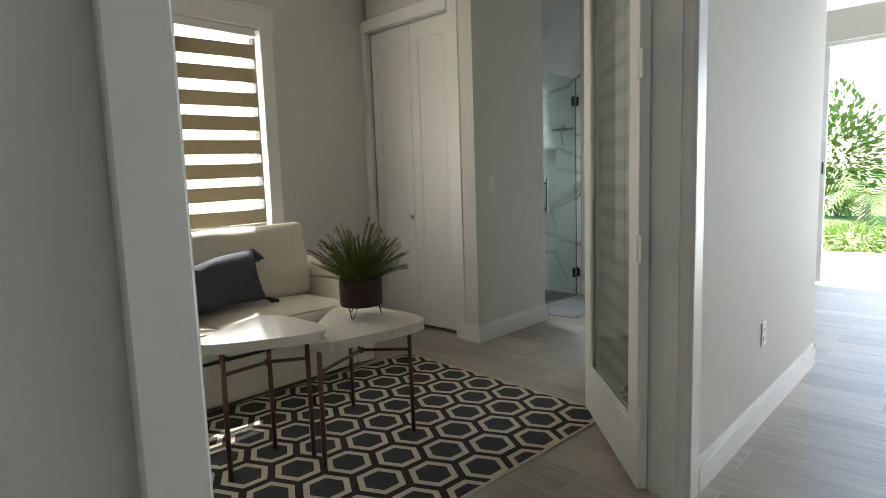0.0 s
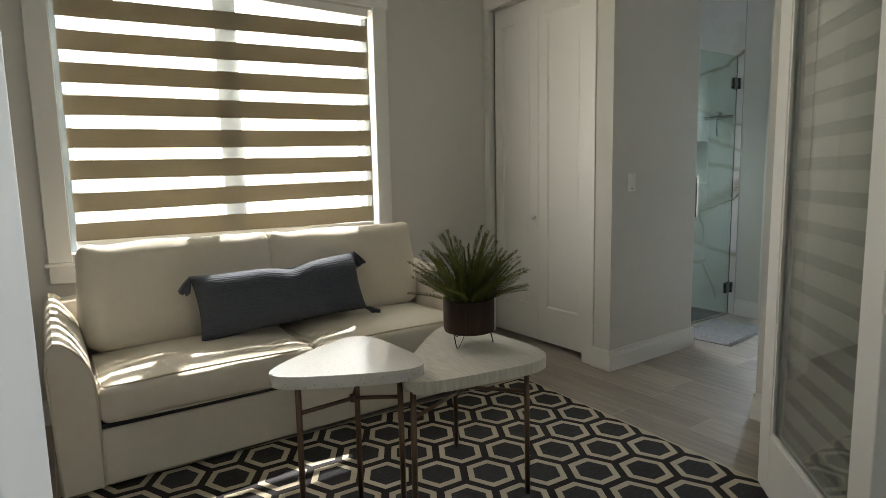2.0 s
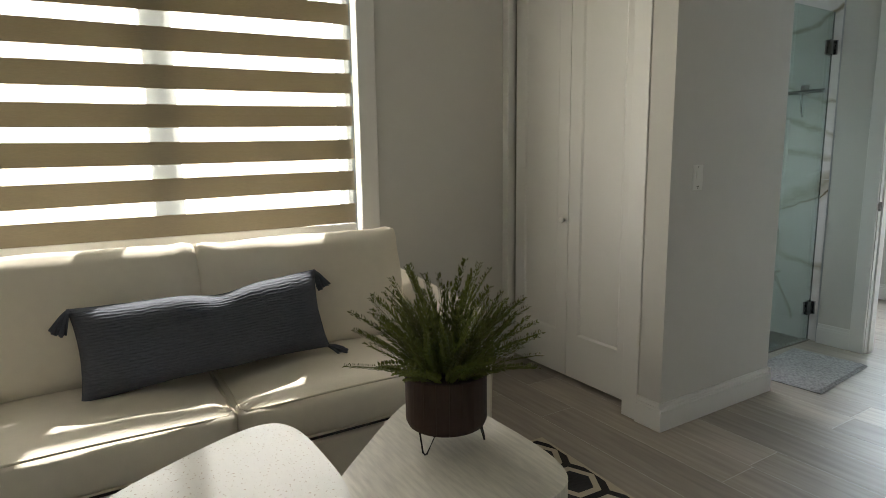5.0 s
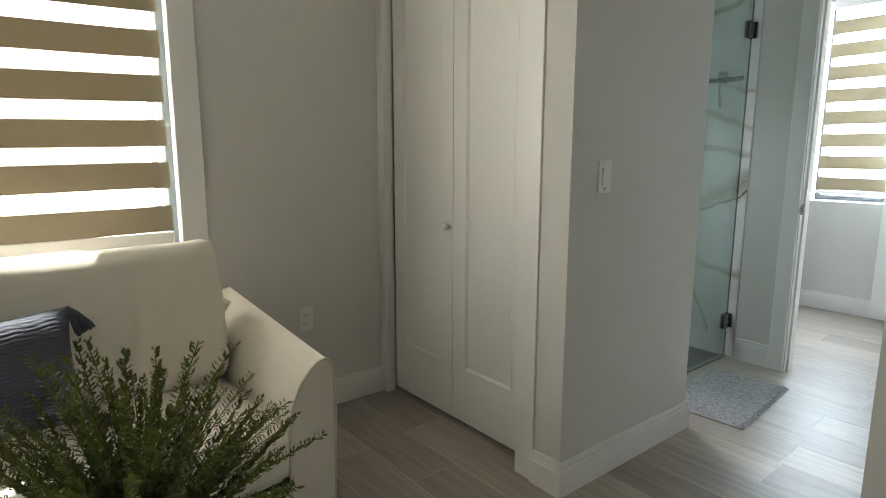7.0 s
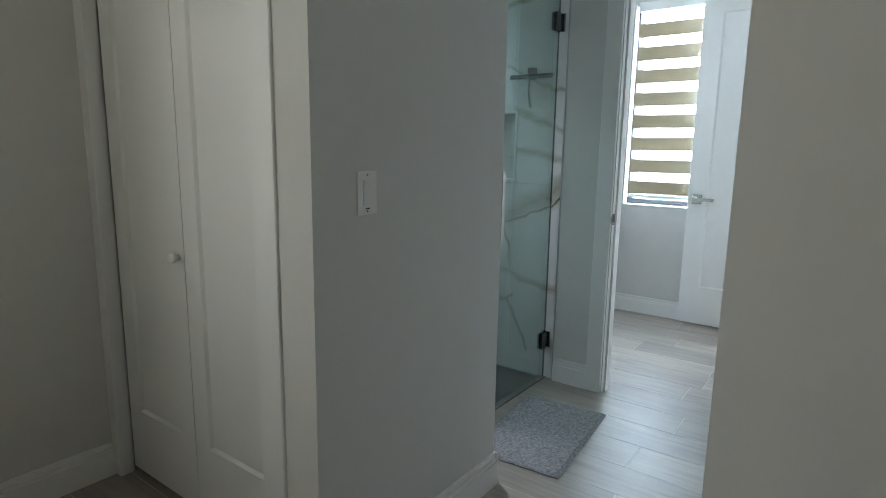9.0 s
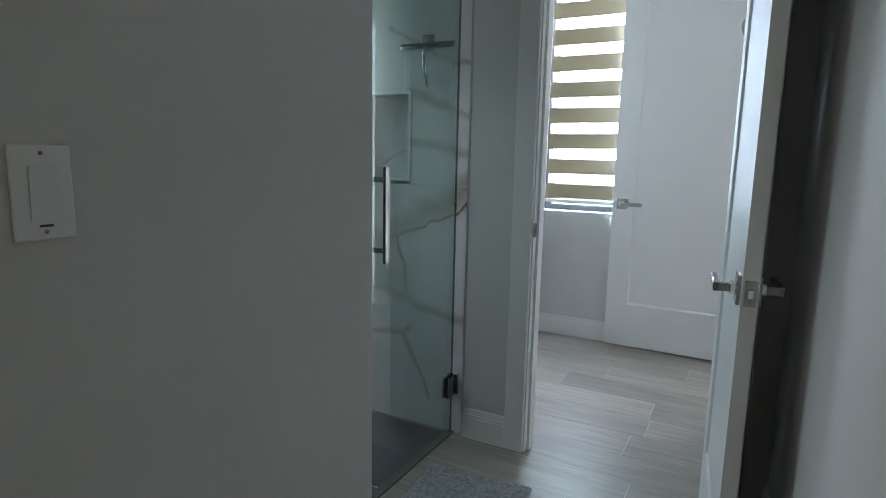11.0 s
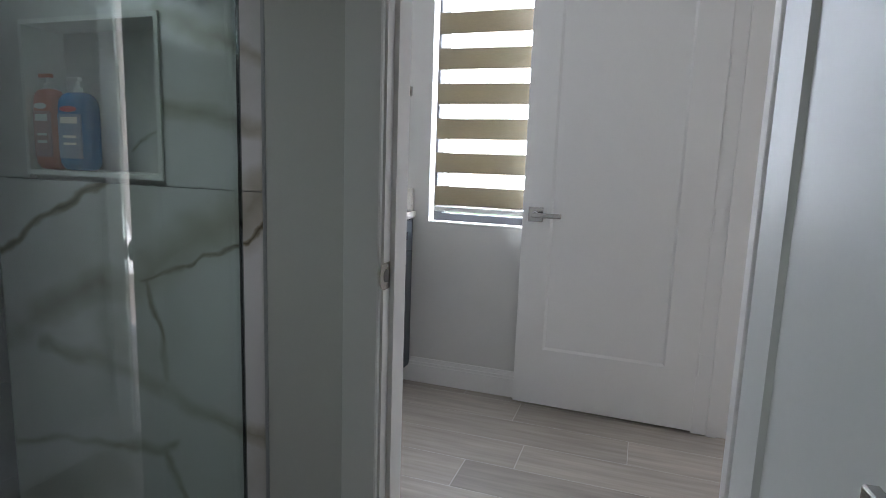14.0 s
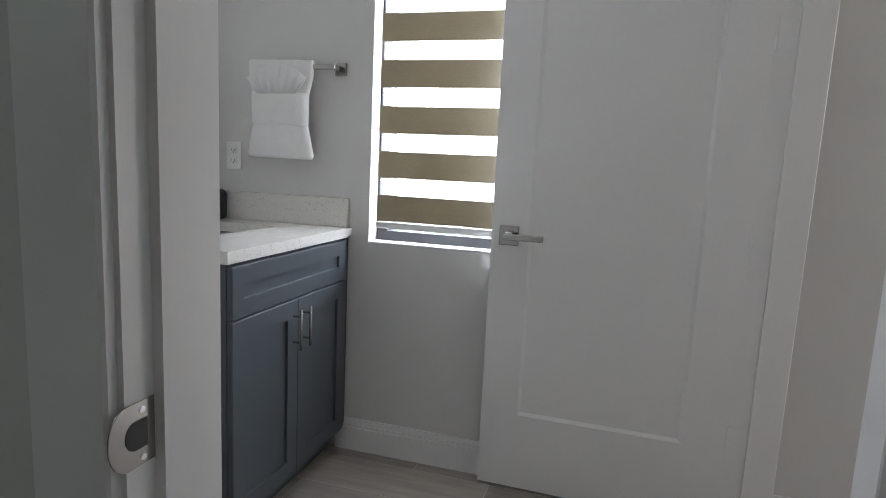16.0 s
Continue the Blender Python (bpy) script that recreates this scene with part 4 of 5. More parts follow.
def plant():
    x, y, zt = -2.12, 1.95, 0.560
    p = holder("potted_fern", x, y, zt)
    R0, z0, z1 = 0.105, 0.058, 0.192
    n = 20
    stave = bpy.data.meshes.new("stave")
    q = bmesh.new()
    a0, a1 = -math.pi / n + 0.004, math.pi / n - 0.004
    ring = []
    for z, k in ((z0, 0.955), (z0 + 0.012, 1.0), (z1 - 0.004, 1.0), (z1, 0.985)):
        ring.append([q.verts.new((R0 * k * math.cos(a), R0 * k * math.sin(a), z)) for a in (a0, 0, a1)] + [q.verts.new(((R0 - 0.014) * math.cos(a), (R0 - 0.014) * math.sin(a), z)) for a in (a1, a0)])
    for a, c in zip(ring, ring[1:]):
        for j in range(5):
            q.faces.new((a[j], a[(j + 1) % 5], c[(j + 1) % 5], c[j]))
    q.faces.new(ring[0])
    q.faces.new(ring[-1])
    bmesh.ops.recalc_face_normals(q, faces=q.faces)
    q.to_mesh(stave)
    q.free()
    stave.materials.append(BARK)
    pot = local("planter", turned([(0.09, z0 + 0.004), (0.094, z0 + 0.01), (0.094, z1 - 0.02)], 28), BARK, p, "dark wooden stave planter")
    for i in range(n):
        o = new("stave", stave)
        o.parent = pot
        o.matrix_basis = pose(0, 0, 0, 0, 0, 360 / n * i)
    local("soil", moved(turned([(0.088, 0), (0.088, 0.006), (0.04, 0.014)], 24), pose(0, 0, z1 - 0.022)), BARK, p)
    for i in range(3):
        a = radians(-65 + 120 * i)
        ta = Vector((-math.sin(a), math.cos(a), 0))
        rad = Vector((math.cos(a), math.sin(a), 0))
        top1 = rad * 0.085 + ta * 0.026 + Vector((0, 0, z0 + 0.004))
        top2 = rad * 0.085 - ta * 0.026 + Vector((0, 0, z0 + 0.004))
        ft = rad * 0.098 + Vector((0, 0, 0.004))
        local("hairpin_leg", tube([top1, ft + ta * 0.006 + Vector((0, 0, 0.004)), ft, ft - ta * 0.006 + Vector((0, 0, 0.004)), top2], 0.0025, 6), BLACKWIRE, p, "thin black hairpin wire leg")
    kinds = [frond_mesh(s) for s in range(7)]
    rr = random.Random(11)
    for i in range(135):
        ring_k = (i / 135) ** 0.7
        az = i * 137.5 + rr.uniform(-14, 14)
        lean = 3 + 52 * ring_k + rr.uniform(-9, 9)
        sc = (1.13 - 0.33 * ring_k) * rr.uniform(0.70, 1.08)
        o = new("frond", kinds[i % 7])
        o.parent = p
        r0 = 0.055 * ring_k
        a = radians(az)
        o.matrix_basis = pose(r0 * math.cos(a), r0 * math.sin(a), z1 - 0.02 + 0.012 * (1 - ring_k), 0, 0, az) @ pose(0, 0, 0, 0, lean, 0) @ pose(0, 0, 0, 0, 0, rr.uniform(-70, 70)) @ Matrix.Diagonal((sc, sc, sc, 1))
    return tagged(p, "green artificial fern in a dark wooden planter on hairpin legs", "potted plant")


plant()


def rug():
    a = radians(2.8)
    r = holder("area_rug", -1.206, 2.815, 0, 180 - 2.8)
    # local x runs across the rug towards the sofa, local y towards the entrance side
    W, Ln, T = 1.62, 2.42, 0.007
    local("rug_field", box(0.012, W - 0.012, 0.012, Ln - 0.012, 0.0, T), RUGDARK, r, "charcoal woven field")
    local("rug_border", boxes((0, 0.012, 0, Ln, 0, T + 0.001), (W - 0.012, W, 0, Ln, 0, T + 0.001), (0.012, W - 0.012, 0, 0.012, 0, T + 0.001), (0.012, W - 0.012, Ln - 0.012, Ln, 0, T + 0.001)), RUGCREAM, r, "cream bound edge")
    bm = bmesh.new()
    inner = bmesh.new()
    pu, pv = 0.231, 0.185
    ro, ri = 0.0985, 0.0715

    def clip(poly, lo, hi, ax):
        for sgn, lim in ((1, lo), (-1, hi)):
            res = []
            for i in range(len(poly)):
                p, q = poly[i], poly[(i + 1) % len(poly)]
                dp, dq = sgn * (p[ax] - lim), sgn * (q[ax] - lim)
                if dp >= 0:
                    res.append(p)
                if (dp >= 0) != (dq >= 0):
                    t = dp / (dp - dq)
                    res.append((p[0] + (q[0] - p[0]) * t, p[1] + (q[1] - p[1]) * t))
            poly = res
            if len(poly) < 3:
                return []
        return poly

    k = 2 / math.sqrt(3)
    squash = pv / (pu * math.sqrt(3) / 2)
    for row in range(-1, 15):
        cv = 0.121 + pv * row
        for col in range(-1, 9):
            cu = 0.107 + pu * col + (pu / 2 if row % 2 else 0)
            ho = [(cu + ro * k * math.cos(radians(30 + 60 * i)), cv + squash * ro * k * math.sin(radians(30 + 60 * i))) for i in range(6)]
            hi = [(cu + ri * k * math.cos(radians(30 + 60 * i)), cv + squash * ri * k * math.sin(radians(30 + 60 * i))) for i in range(6)]
            six = clip(clip(hi, 0.012, W - 0.012, 0), 0.012, Ln - 0.012, 1)
            if len(six) >= 3:
                inner.faces.new([inner.verts.new((p[0], p[1], T + 0.0006)) for p in six])
            for i in range(6):
                j = (i + 1) % 6
                quad = clip(clip([ho[i], ho[j], hi[j], hi[i]], 0.012, W - 0.012, 0), 0.012, Ln - 0.012, 1)
                if len(quad) >= 3:
                    bm.faces.new([bm.verts.new((p[0], p[1], T + 0.0012)) for p in quad])
    bmesh.ops.remove_doubles(bm, verts=bm.verts, dist=0.0001)
    ex = bmesh.ops.extrude_face_region(bm, geom=list(bm.faces))
    bmesh.ops.translate(bm, vec=(0, 0, -0.0012), verts=[v for v in ex["geom"] if isinstance(v, bmesh.types.BMVert)])
    tagged(local("hexagon_field", inner, RUGHEATHER, r, "heathered charcoal hexagon centres"), kind="stuff")
    tagged(local("hexagon_pattern", bm, RUGCREAM, r, "cream woven hexagon outlines"), kind="stuff")
    return tagged(r, "charcoal and cream hexagon patterned rug on the plank floor", "rug")


rug()


# ---- plates on the walls ----
def outlet(x, y, z, rz):
    """Faces local -y."""
    o = holder("wall_outlet", x, y, z, rz)
    pl = local("cover_plate", box(-0.036, 0.036, -0.006, 0, -0.058, 0.058, 0.003), PLASTIC, o)
    for dz in (0.021, -0.021):
        fc = local("socket", box(-0.017, 0.017, -0.008, -0.005, dz - 0.015, dz + 0.015, 0.003), PLASTIC, o)
        local("slot", boxes((-0.008, -0.0055, -0.0085, -0.0075, dz - 0.002, dz + 0.007), (0.0055, 0.008, -0.0085, -0.0075, dz - 0.002, dz + 0.006), (-0.0025, 0.0025, -0.0085, -0.0075, dz - 0.010, dz - 0.005)), SLOT, fc)
    return tagged(o, "white double electrical outlet on the wall", "outlet", "wall outlets")


def switch(x, y, z, rz, n=1):
    o = holder("light_switch", x, y, z, rz)
    w = 0.036 + 0.023 * (n - 1)
    local("cover_plate", box(-w, w, -0.006, 0, -0.058, 0.058, 0.003), PLASTIC, o)
    for i in range(n):
        c = (i - (n - 1) / 2) * 0.046
        rk = bmesh.new()
        slab(rk, c - 0.0165, c + 0.0165, -0.0095, -0.005, -0.033, 0.033)
        moved(rk, pose(0, 0, 0, 3 if i == 0 else -3, 0, 0))
        k = local("rocker", rk, PLASTIC, o)
        local("maker_mark", box(c - 0.008, c + 0.008, -0.0068, -0.0055, -0.042, -0.039), SLOT, k)
        for dz in (0.048, -0.048):
            local("screw", moved(turned([(0.003, 0), (0.002, 0.001)], 8), pose(c, -0.006, dz, 90)), NICKEL, o)
    return tagged(o, "white rocker light switch plate on the wall", "light switch", "light switches")


outlet(-3.83, 3.0, 0.475, 90)
outlet(-0.61, 3.19, 0.44, 90)
outlet(-3.753, 7.15, 1.2, 0)
switch(-2.585, 3.595, 1.187, 90)
switch(-1.77, 5.868, 1.2, -90, 2)

# strike plate of the bathroom doorway
st = holder("strike_plate", -2.575, 5.418, 0.955)
lip = [(0.018, -0.029), (0.018, 0.029)] + [(-0.012 - 0.020 * math.cos(radians(a)), 0.029 * math.sin(radians(a))) for a in range(90, -91, -15)]
local("plate", moved(prism(lip, 0.0, 0.0016, 0.0005, 1), Matrix(((0, 0, 1, 0), (1, 0, 0, 0), (0, 1, 0, 0), (0, 0, 0, 1)))), NICKEL, st)
hole = [(0.009, -0.013), (0.009, 0.013)] + [(-0.004 - 0.011 * math.cos(radians(a)), 0.013 * math.sin(radians(a))) for a in range(90, -91, -15)]
local("bolt_hole", moved(prism(hole, 0.0014, 0.0022, 0.0002, 1), Matrix(((0, 0, 1, 0), (1, 0, 0, 0), (0, 1, 0, 0), (0, 0, 0, 1)))), BLACK, st)
for z in (-0.022, 0.021):
    local("screw", moved(turned([(0.0038, 0), (0.003, 0.001)], 10), pose(0.0014, 0.004, z, 0, 90)), CHROME, st)
tagged(st, "satin nickel strike plate screwed to the white jamb", "strike plate")


# ---- passage and shower ----
def bath_mat():
    m = holder("bath_mat", -2.63, 4.80, 0, 5.0)
    bm = bmesh.new()
    nx, ny = 56, 100
    W, Ln = 0.425, 0.67
    g = []
    for i in range(nx + 1):
        for j in range(ny + 1):
            x, y = (i / nx - 0.5) * W, (j / ny - 0.5) * Ln
            e = min(1, min(i, nx - i, j, ny - j) / 2.0)
            z = 0.004 + e * (0.012 + 0.0035 * (j % 2) + 0.003 * noise.noise(Vector((x * 60, y * 30, 0))))
            x += 0.003 * noise.noise(Vector((y * 8, 3, 0))) + 0.002 * (j % 2)
            g.append(bm.verts.new((x, y, z)))
    for i in range(nx):
        for j in range(ny):
            a = i * (ny + 1) + j
            bm.faces.new((g[a], g[a + 1], g[a + ny + 2], g[a + ny + 1]))
    local("woven_top", bm, MAT, m, "ribbed grey chenille pile")
    local("backing", box(-W / 2 + 0.003, W / 2 - 0.003, -Ln / 2 + 0.003, Ln / 2 - 0.003, 0, 0.0045), DARKGAP, m)
    return tagged(m, "grey ribbed chenille bath mat on the floor before the shower", "bath mat")


bath_mat()


def shower_door():
    d = holder("shower_door", -2.92, 5.385, 0.0)
    # local y runs to the wall, the leaf lies towards -y
    local("glass_leaf", box(-0.005, 0.005, -0.685, 0.0, 0.014, 2.18), SHOWERGLASS, d, "greenish clear glass leaf")
    local("glass_edge", box(-0.0052, 0.0052, -0.6885, -0.685, 0.014, 2.18), material("glass_edge_green", (0.01, 0.05, 0.045), 0.15, vary=0.0, bump=0.0), d, "dark green polished glass edge")
    local("seal", box(-0.004, 0.004, 0.0, 0.004, 0.014, 2.18), DARKCHROME, d)
    for z in (0.238, 1.962):
        h = local("hinge", boxes((-0.014, -0.005, -0.055, 0.0, z - 0.045, z + 0.045), (0.005, 0.014, -0.055, 0.0, z - 0.045, z + 0.045)), DARKCHROME, d, "dark chrome glass hinge")
        local("hinge_plate", box(-0.026, 0.026, 0.012, 0.025, z - 0.045, z + 0.045, 0.002), DARKCHROME, h)
        local("pivot", tube([(0, 0.004, z - 0.03), (0, 0.004, z + 0.03)], 0.008, 10), CHROME, h)
    for s in (1, -1):
        b = local("pull_bar", box(s * 0.05 - 0.006, s * 0.05 + 0.006, -0.6125, -0.5875, 0.885, 1.205, 0.002), CHROME, d, "flat polished chrome pull bar")
        for z in (0.927, 1.163):
            xa, xb = sorted((s * 0.005, s * 0.044))
            local("standoff", box(xa, xb, -0.609, -0.591, z - 0.009, z + 0.009, 0.002), CHROME, b)
    return tagged(d, "frameless glass shower door with chrome pulls and dark hinges", "shower door")


shower_door()


def squeegee():
    q = holder("squeegee", -3.078, 5.40, 1.695)
    local("blade_holder", box(-0.13, 0.13, -0.012, 0.008, -0.008, 0.008, 0.003), CHROME, q, "long chrome blade bar")
    local("rubber_blade", box(-0.13, 0.13, -0.002, 0.002, 0.008, 0.018), BLACK, q)
    local("handle", tube([(-0.012, -0.01, 0), (-0.004, -0.02, -0.03), (0.002, -0.026, -0.075), (0.008, -0.022, -0.12), (0.012, -0.012, -0.152), (0.006, -0.004, -0.158), (-0.004, -0.002, -0.145), (-0.006, -0.008, -0.115)], [0.009, 0.010, 0.010, 0.010, 0.009, 0.007, 0.007, 0.005], 10), CHROME, q, "curved chrome handle", True)
    local("grip_inlay", tube([(0.0, -0.034, -0.05), (0.006, -0.036, -0.085), (0.011, -0.03, -0.125)], [0.002, 0.004, 0.002], 8), BLACK, q, "dark rubber grip inlay", True)
    local("bar_inlay", box(-0.118, 0.118, -0.0135, -0.0115, -0.003, 0.003), DARKCHROME, q)
    local("wall_hook", box(-0.028, 0.028, 0.008, 0.012, -0.01, 0.052, 0.002), NICKEL, q)
    return tagged(q, "chrome squeegee hanging on the marble shower wall", "squeegee")


squeegee()


def bottle(x, y, z, w, d, h, mat, label):
    b = holder("pump_bottle", x, y, z)
    body = cushion(w, d, h, min(w, d) * 0.42, 0.0, 10, 0, 0.0)
    for v in body.verts:
        if v.co.z > h * 0.28:
            k = 1 - 0.35 * ((v.co.z - h * 0.28) / (h * 0.22)) ** 2
            v.co.x *= max(k, 0.3)
    local("bottle_body", moved(body, pose(0, 0, h / 2)), mat, b, "", True)
    local("front_label", box(-w * 0.36, w * 0.36, -d / 2 - 0.0012, -d / 2 + 0.004, h * 0.16, h * 0.72, 0.0), material("label_tint", tuple(0.5 * c + 0.18 for c in mat.node_tree.nodes["Vector Math"].inputs[0].default_value), 0.4, vary=0.02, bump=0.0), b)
    local("label_bar", boxes((-w * 0.26, w * 0.26, -d / 2 - 0.0022, -d / 2, h * 0.6, h * 0.68), (-w * 0.2, w * 0.2, -d / 2 - 0.0022, -d / 2, h * 0.42, h * 0.45), (-w * 0.2, w * 0.2, -d / 2 - 0.0022, -d / 2, h * 0.33, h * 0.36)), LABELW, b)
    local("emblem", moved(turned([(0.5, 0), (0.5, 1.0)], 20), pose(0, -d / 2 - 0.0014, h * 0.78, 90) @ Matrix.Diagonal((w * 0.52, h * 0.075, 0.0016, 1))), EMBLEM if mat is BLUE else LABELW, b, "small oval emblem")
    local("collar", moved(turned([(0.012, 0), (0.012, 0.016), (0.006, 0.018), (0.006, 0.034)], 14), pose(0, 0, h - 0.004)), PLASTIC, b)
    local("pump_head", box(-0.030, 0.010, -0.007, 0.007, h + 0.028, h + 0.038, 0.002), PLASTIC if mat is BLUE else mat, b)
    return tagged(b, label, "bottle", "niche bottles")


bottle(-3.565, 5.447, NZ0 + fr, 0.083, 0.052, 0.21, CORAL, "coral pump bottle with pale label in the shower niche")
bottle(-3.467, 5.449, NZ0 + fr, 0.108, 0.058, 0.2, BLUE, "blue pump bottle with white pump in the shower niche")

dl = holder("downlight", -3.03, 5.32, H)
local("trim_ring", turned([(0.055, -0.006), (0.055, 0.0), (0.04, 0.0), (0.04, -0.006)], 24), PLASTIC, dl)
glow = bpy.data.materials.new("lamp_glow")
glow.use_nodes = True
glow.node_tree.nodes["Principled BSDF"].inputs["Emission Color"].default_value = (1, 0.97, 0.9, 1)
glow.node_tree.nodes["Principled BSDF"].inputs["Emission Strength"].default_value = 55
local("lens", turned([(0.04, -0.003), (0.04, -0.001)], 24), glow, dl)
tagged(dl, "small round recessed ceiling light, switched on", "ceiling light")


# ---- bathroom ----
def bar_pull(parent, x, y, z0, z1):
    h = local("pull", tube([(x + 0.03, y, z0), (x + 0.03, y, z1)], 0.005, 10), NICKEL, parent, "brushed nickel bar pull", True)
    for z in (z0 + 0.025, z1 - 0.025):
        local("standoff", tube([(x, y, z), (x + 0.03, y, z)], 0.004, 8), NICKEL, h)


def shaker_front(parent, name, y0, y1, z0, z1, x, rail):
    """Shaker front that looks along +x."""
    bm = bmesh.new()
    rings = [[bm.verts.new((xx, p, q)) for p, q in ((y0 + e, z0 + e), (y1 - e, z0 + e), (y1 - e, z1 - e), (y0 + e, z1 - e))]
             for xx, e in ((x, 0.0), (x + 0.017, 0.0), (x + 0.019, 0.002), (x + 0.019, rail), (x + 0.009, rail + 0.001))]
    for a, b in zip(rings, rings[1:]):
        for i in range(4):
            bm.faces.new((a[i], a[(i + 1) % 4], b[(i + 1) % 4], b[i]))
    bm.faces.new(rings[0])
    bm.faces.new(rings[-1])
    return local(name, bm, CABINET, parent)


def vanity():
    v = holder("vanity_cabinet", -3.22, 6.75, 0)
    Y0, Y1 = 6.385 - 6.75, 7.10 - 6.75
    local("body", boxes((-0.60, -0.0, Y0, Y1, 0.10, 0.898)), CABINET, v)
    local("toe_kick", boxes((-0.60, -0.06, Y0 + 0.01, Y1, 0.0, 0.10)), CABINET, v)
    local("filler_strip", boxes((-0.60, 0.004, Y1, Y1 + 0.045, 0.10, 0.898)), CABINET, v)
    shaker_front(v, "drawer_front", Y0 + 0.004, Y1 - 0.004, 0.735, 0.890, 0.0, 0.055)
    mid = (Y0 + Y1) / 2
    for a, b, s in ((Y0 + 0.004, mid - 0.0015, 1), (mid + 0.0015, Y1 - 0.004, -1)):
        d = shaker_front(v, "door", a, b, 0.105, 0.730, 0.0, 0.062)
        bar_pull(d, 0.019, (b - 0.03) if s > 0 else (a + 0.03), 0.56, 0.70)
    return tagged(v, "slate blue shaker vanity cabinet with two doors", "vanity")


vanity()
ct = holder("vanity_counter", -3.5, 6.76, 0.90)
sx0, sx1, sy0, sy1 = -0.25, 0.05, -0.24, 0.24
local("counter", boxes((-0.33, sx0, -0.39, 0.388, 0, 0.036), (sx1, 0.298, -0.39, 0.388, 0, 0.036), (sx0, sx1, -0.39, sy0, 0, 0.036), (sx0, sx1, sy1, 0.388, 0, 0.036)), SPECK, ct, "speckled cream quartz slab")
local("side_splash", box(-0.31, 0.285, 0.367, 0.388, 0.036, 0.152, 0.003), SPECK, ct)
local("back_splash", box(-0.345, -0.325, -0.39, 0.366, 0.036, 0.152, 0.003), SPECK, ct)
local("basin", boxes((sx0 - 0.01, sx1 + 0.01, sy0 - 0.01, sy1 + 0.01, -0.13, -0.115), (sx0 - 0.01, sx0, sy0, sy1, -0.115, 0.0), (sx1, sx1 + 0.01, sy0, sy1, -0.115, 0.0), (sx0 - 0.01, sx1 + 0.01, sy0 - 0.01, sy0, -0.115, 0.0), (sx0 - 0.01, sx1 + 0.01, sy1, sy1 + 0.01, -0.115, 0.0)), PLASTIC, ct, "white undermount basin")
tagged(ct, "speckled cream quartz vanity top with splash and sunk basin", "countertop")
cup = holder("soap_tumbler", -3.775, 7.06, 0.936)
local("cup_body", moved(cushion(0.07, 0.07, 0.125, 0.02, 0, 6, 0, 0), pose(0, 0, 0.0625)), BLACK, cup, "", True)
tagged(cup, "black tumbler standing on the vanity top", "tumbler")


def towel_bar():
    t = holder("towel_bar", -3.49, 7.15, 1.548)
    for x in (0.228, -0.09):
        m = local("mount", box(x - 0.024, x + 0.024, -0.012, 0, -0.024, 0.024, 0.003), NICKEL, t)
        local("arm", box(x - 0.008, x + 0.008, -0.070, -0.012, -0.010, 0.010, 0.003), NICKEL, m)
    local("bar", box(-0.11, 0.236, -0.076, -0.062, -0.009, 0.009, 0.003), NICKEL, t)
    return tagged(t, "satin nickel towel bar fixed on the bathroom wall", "towel bar")


towel_bar()


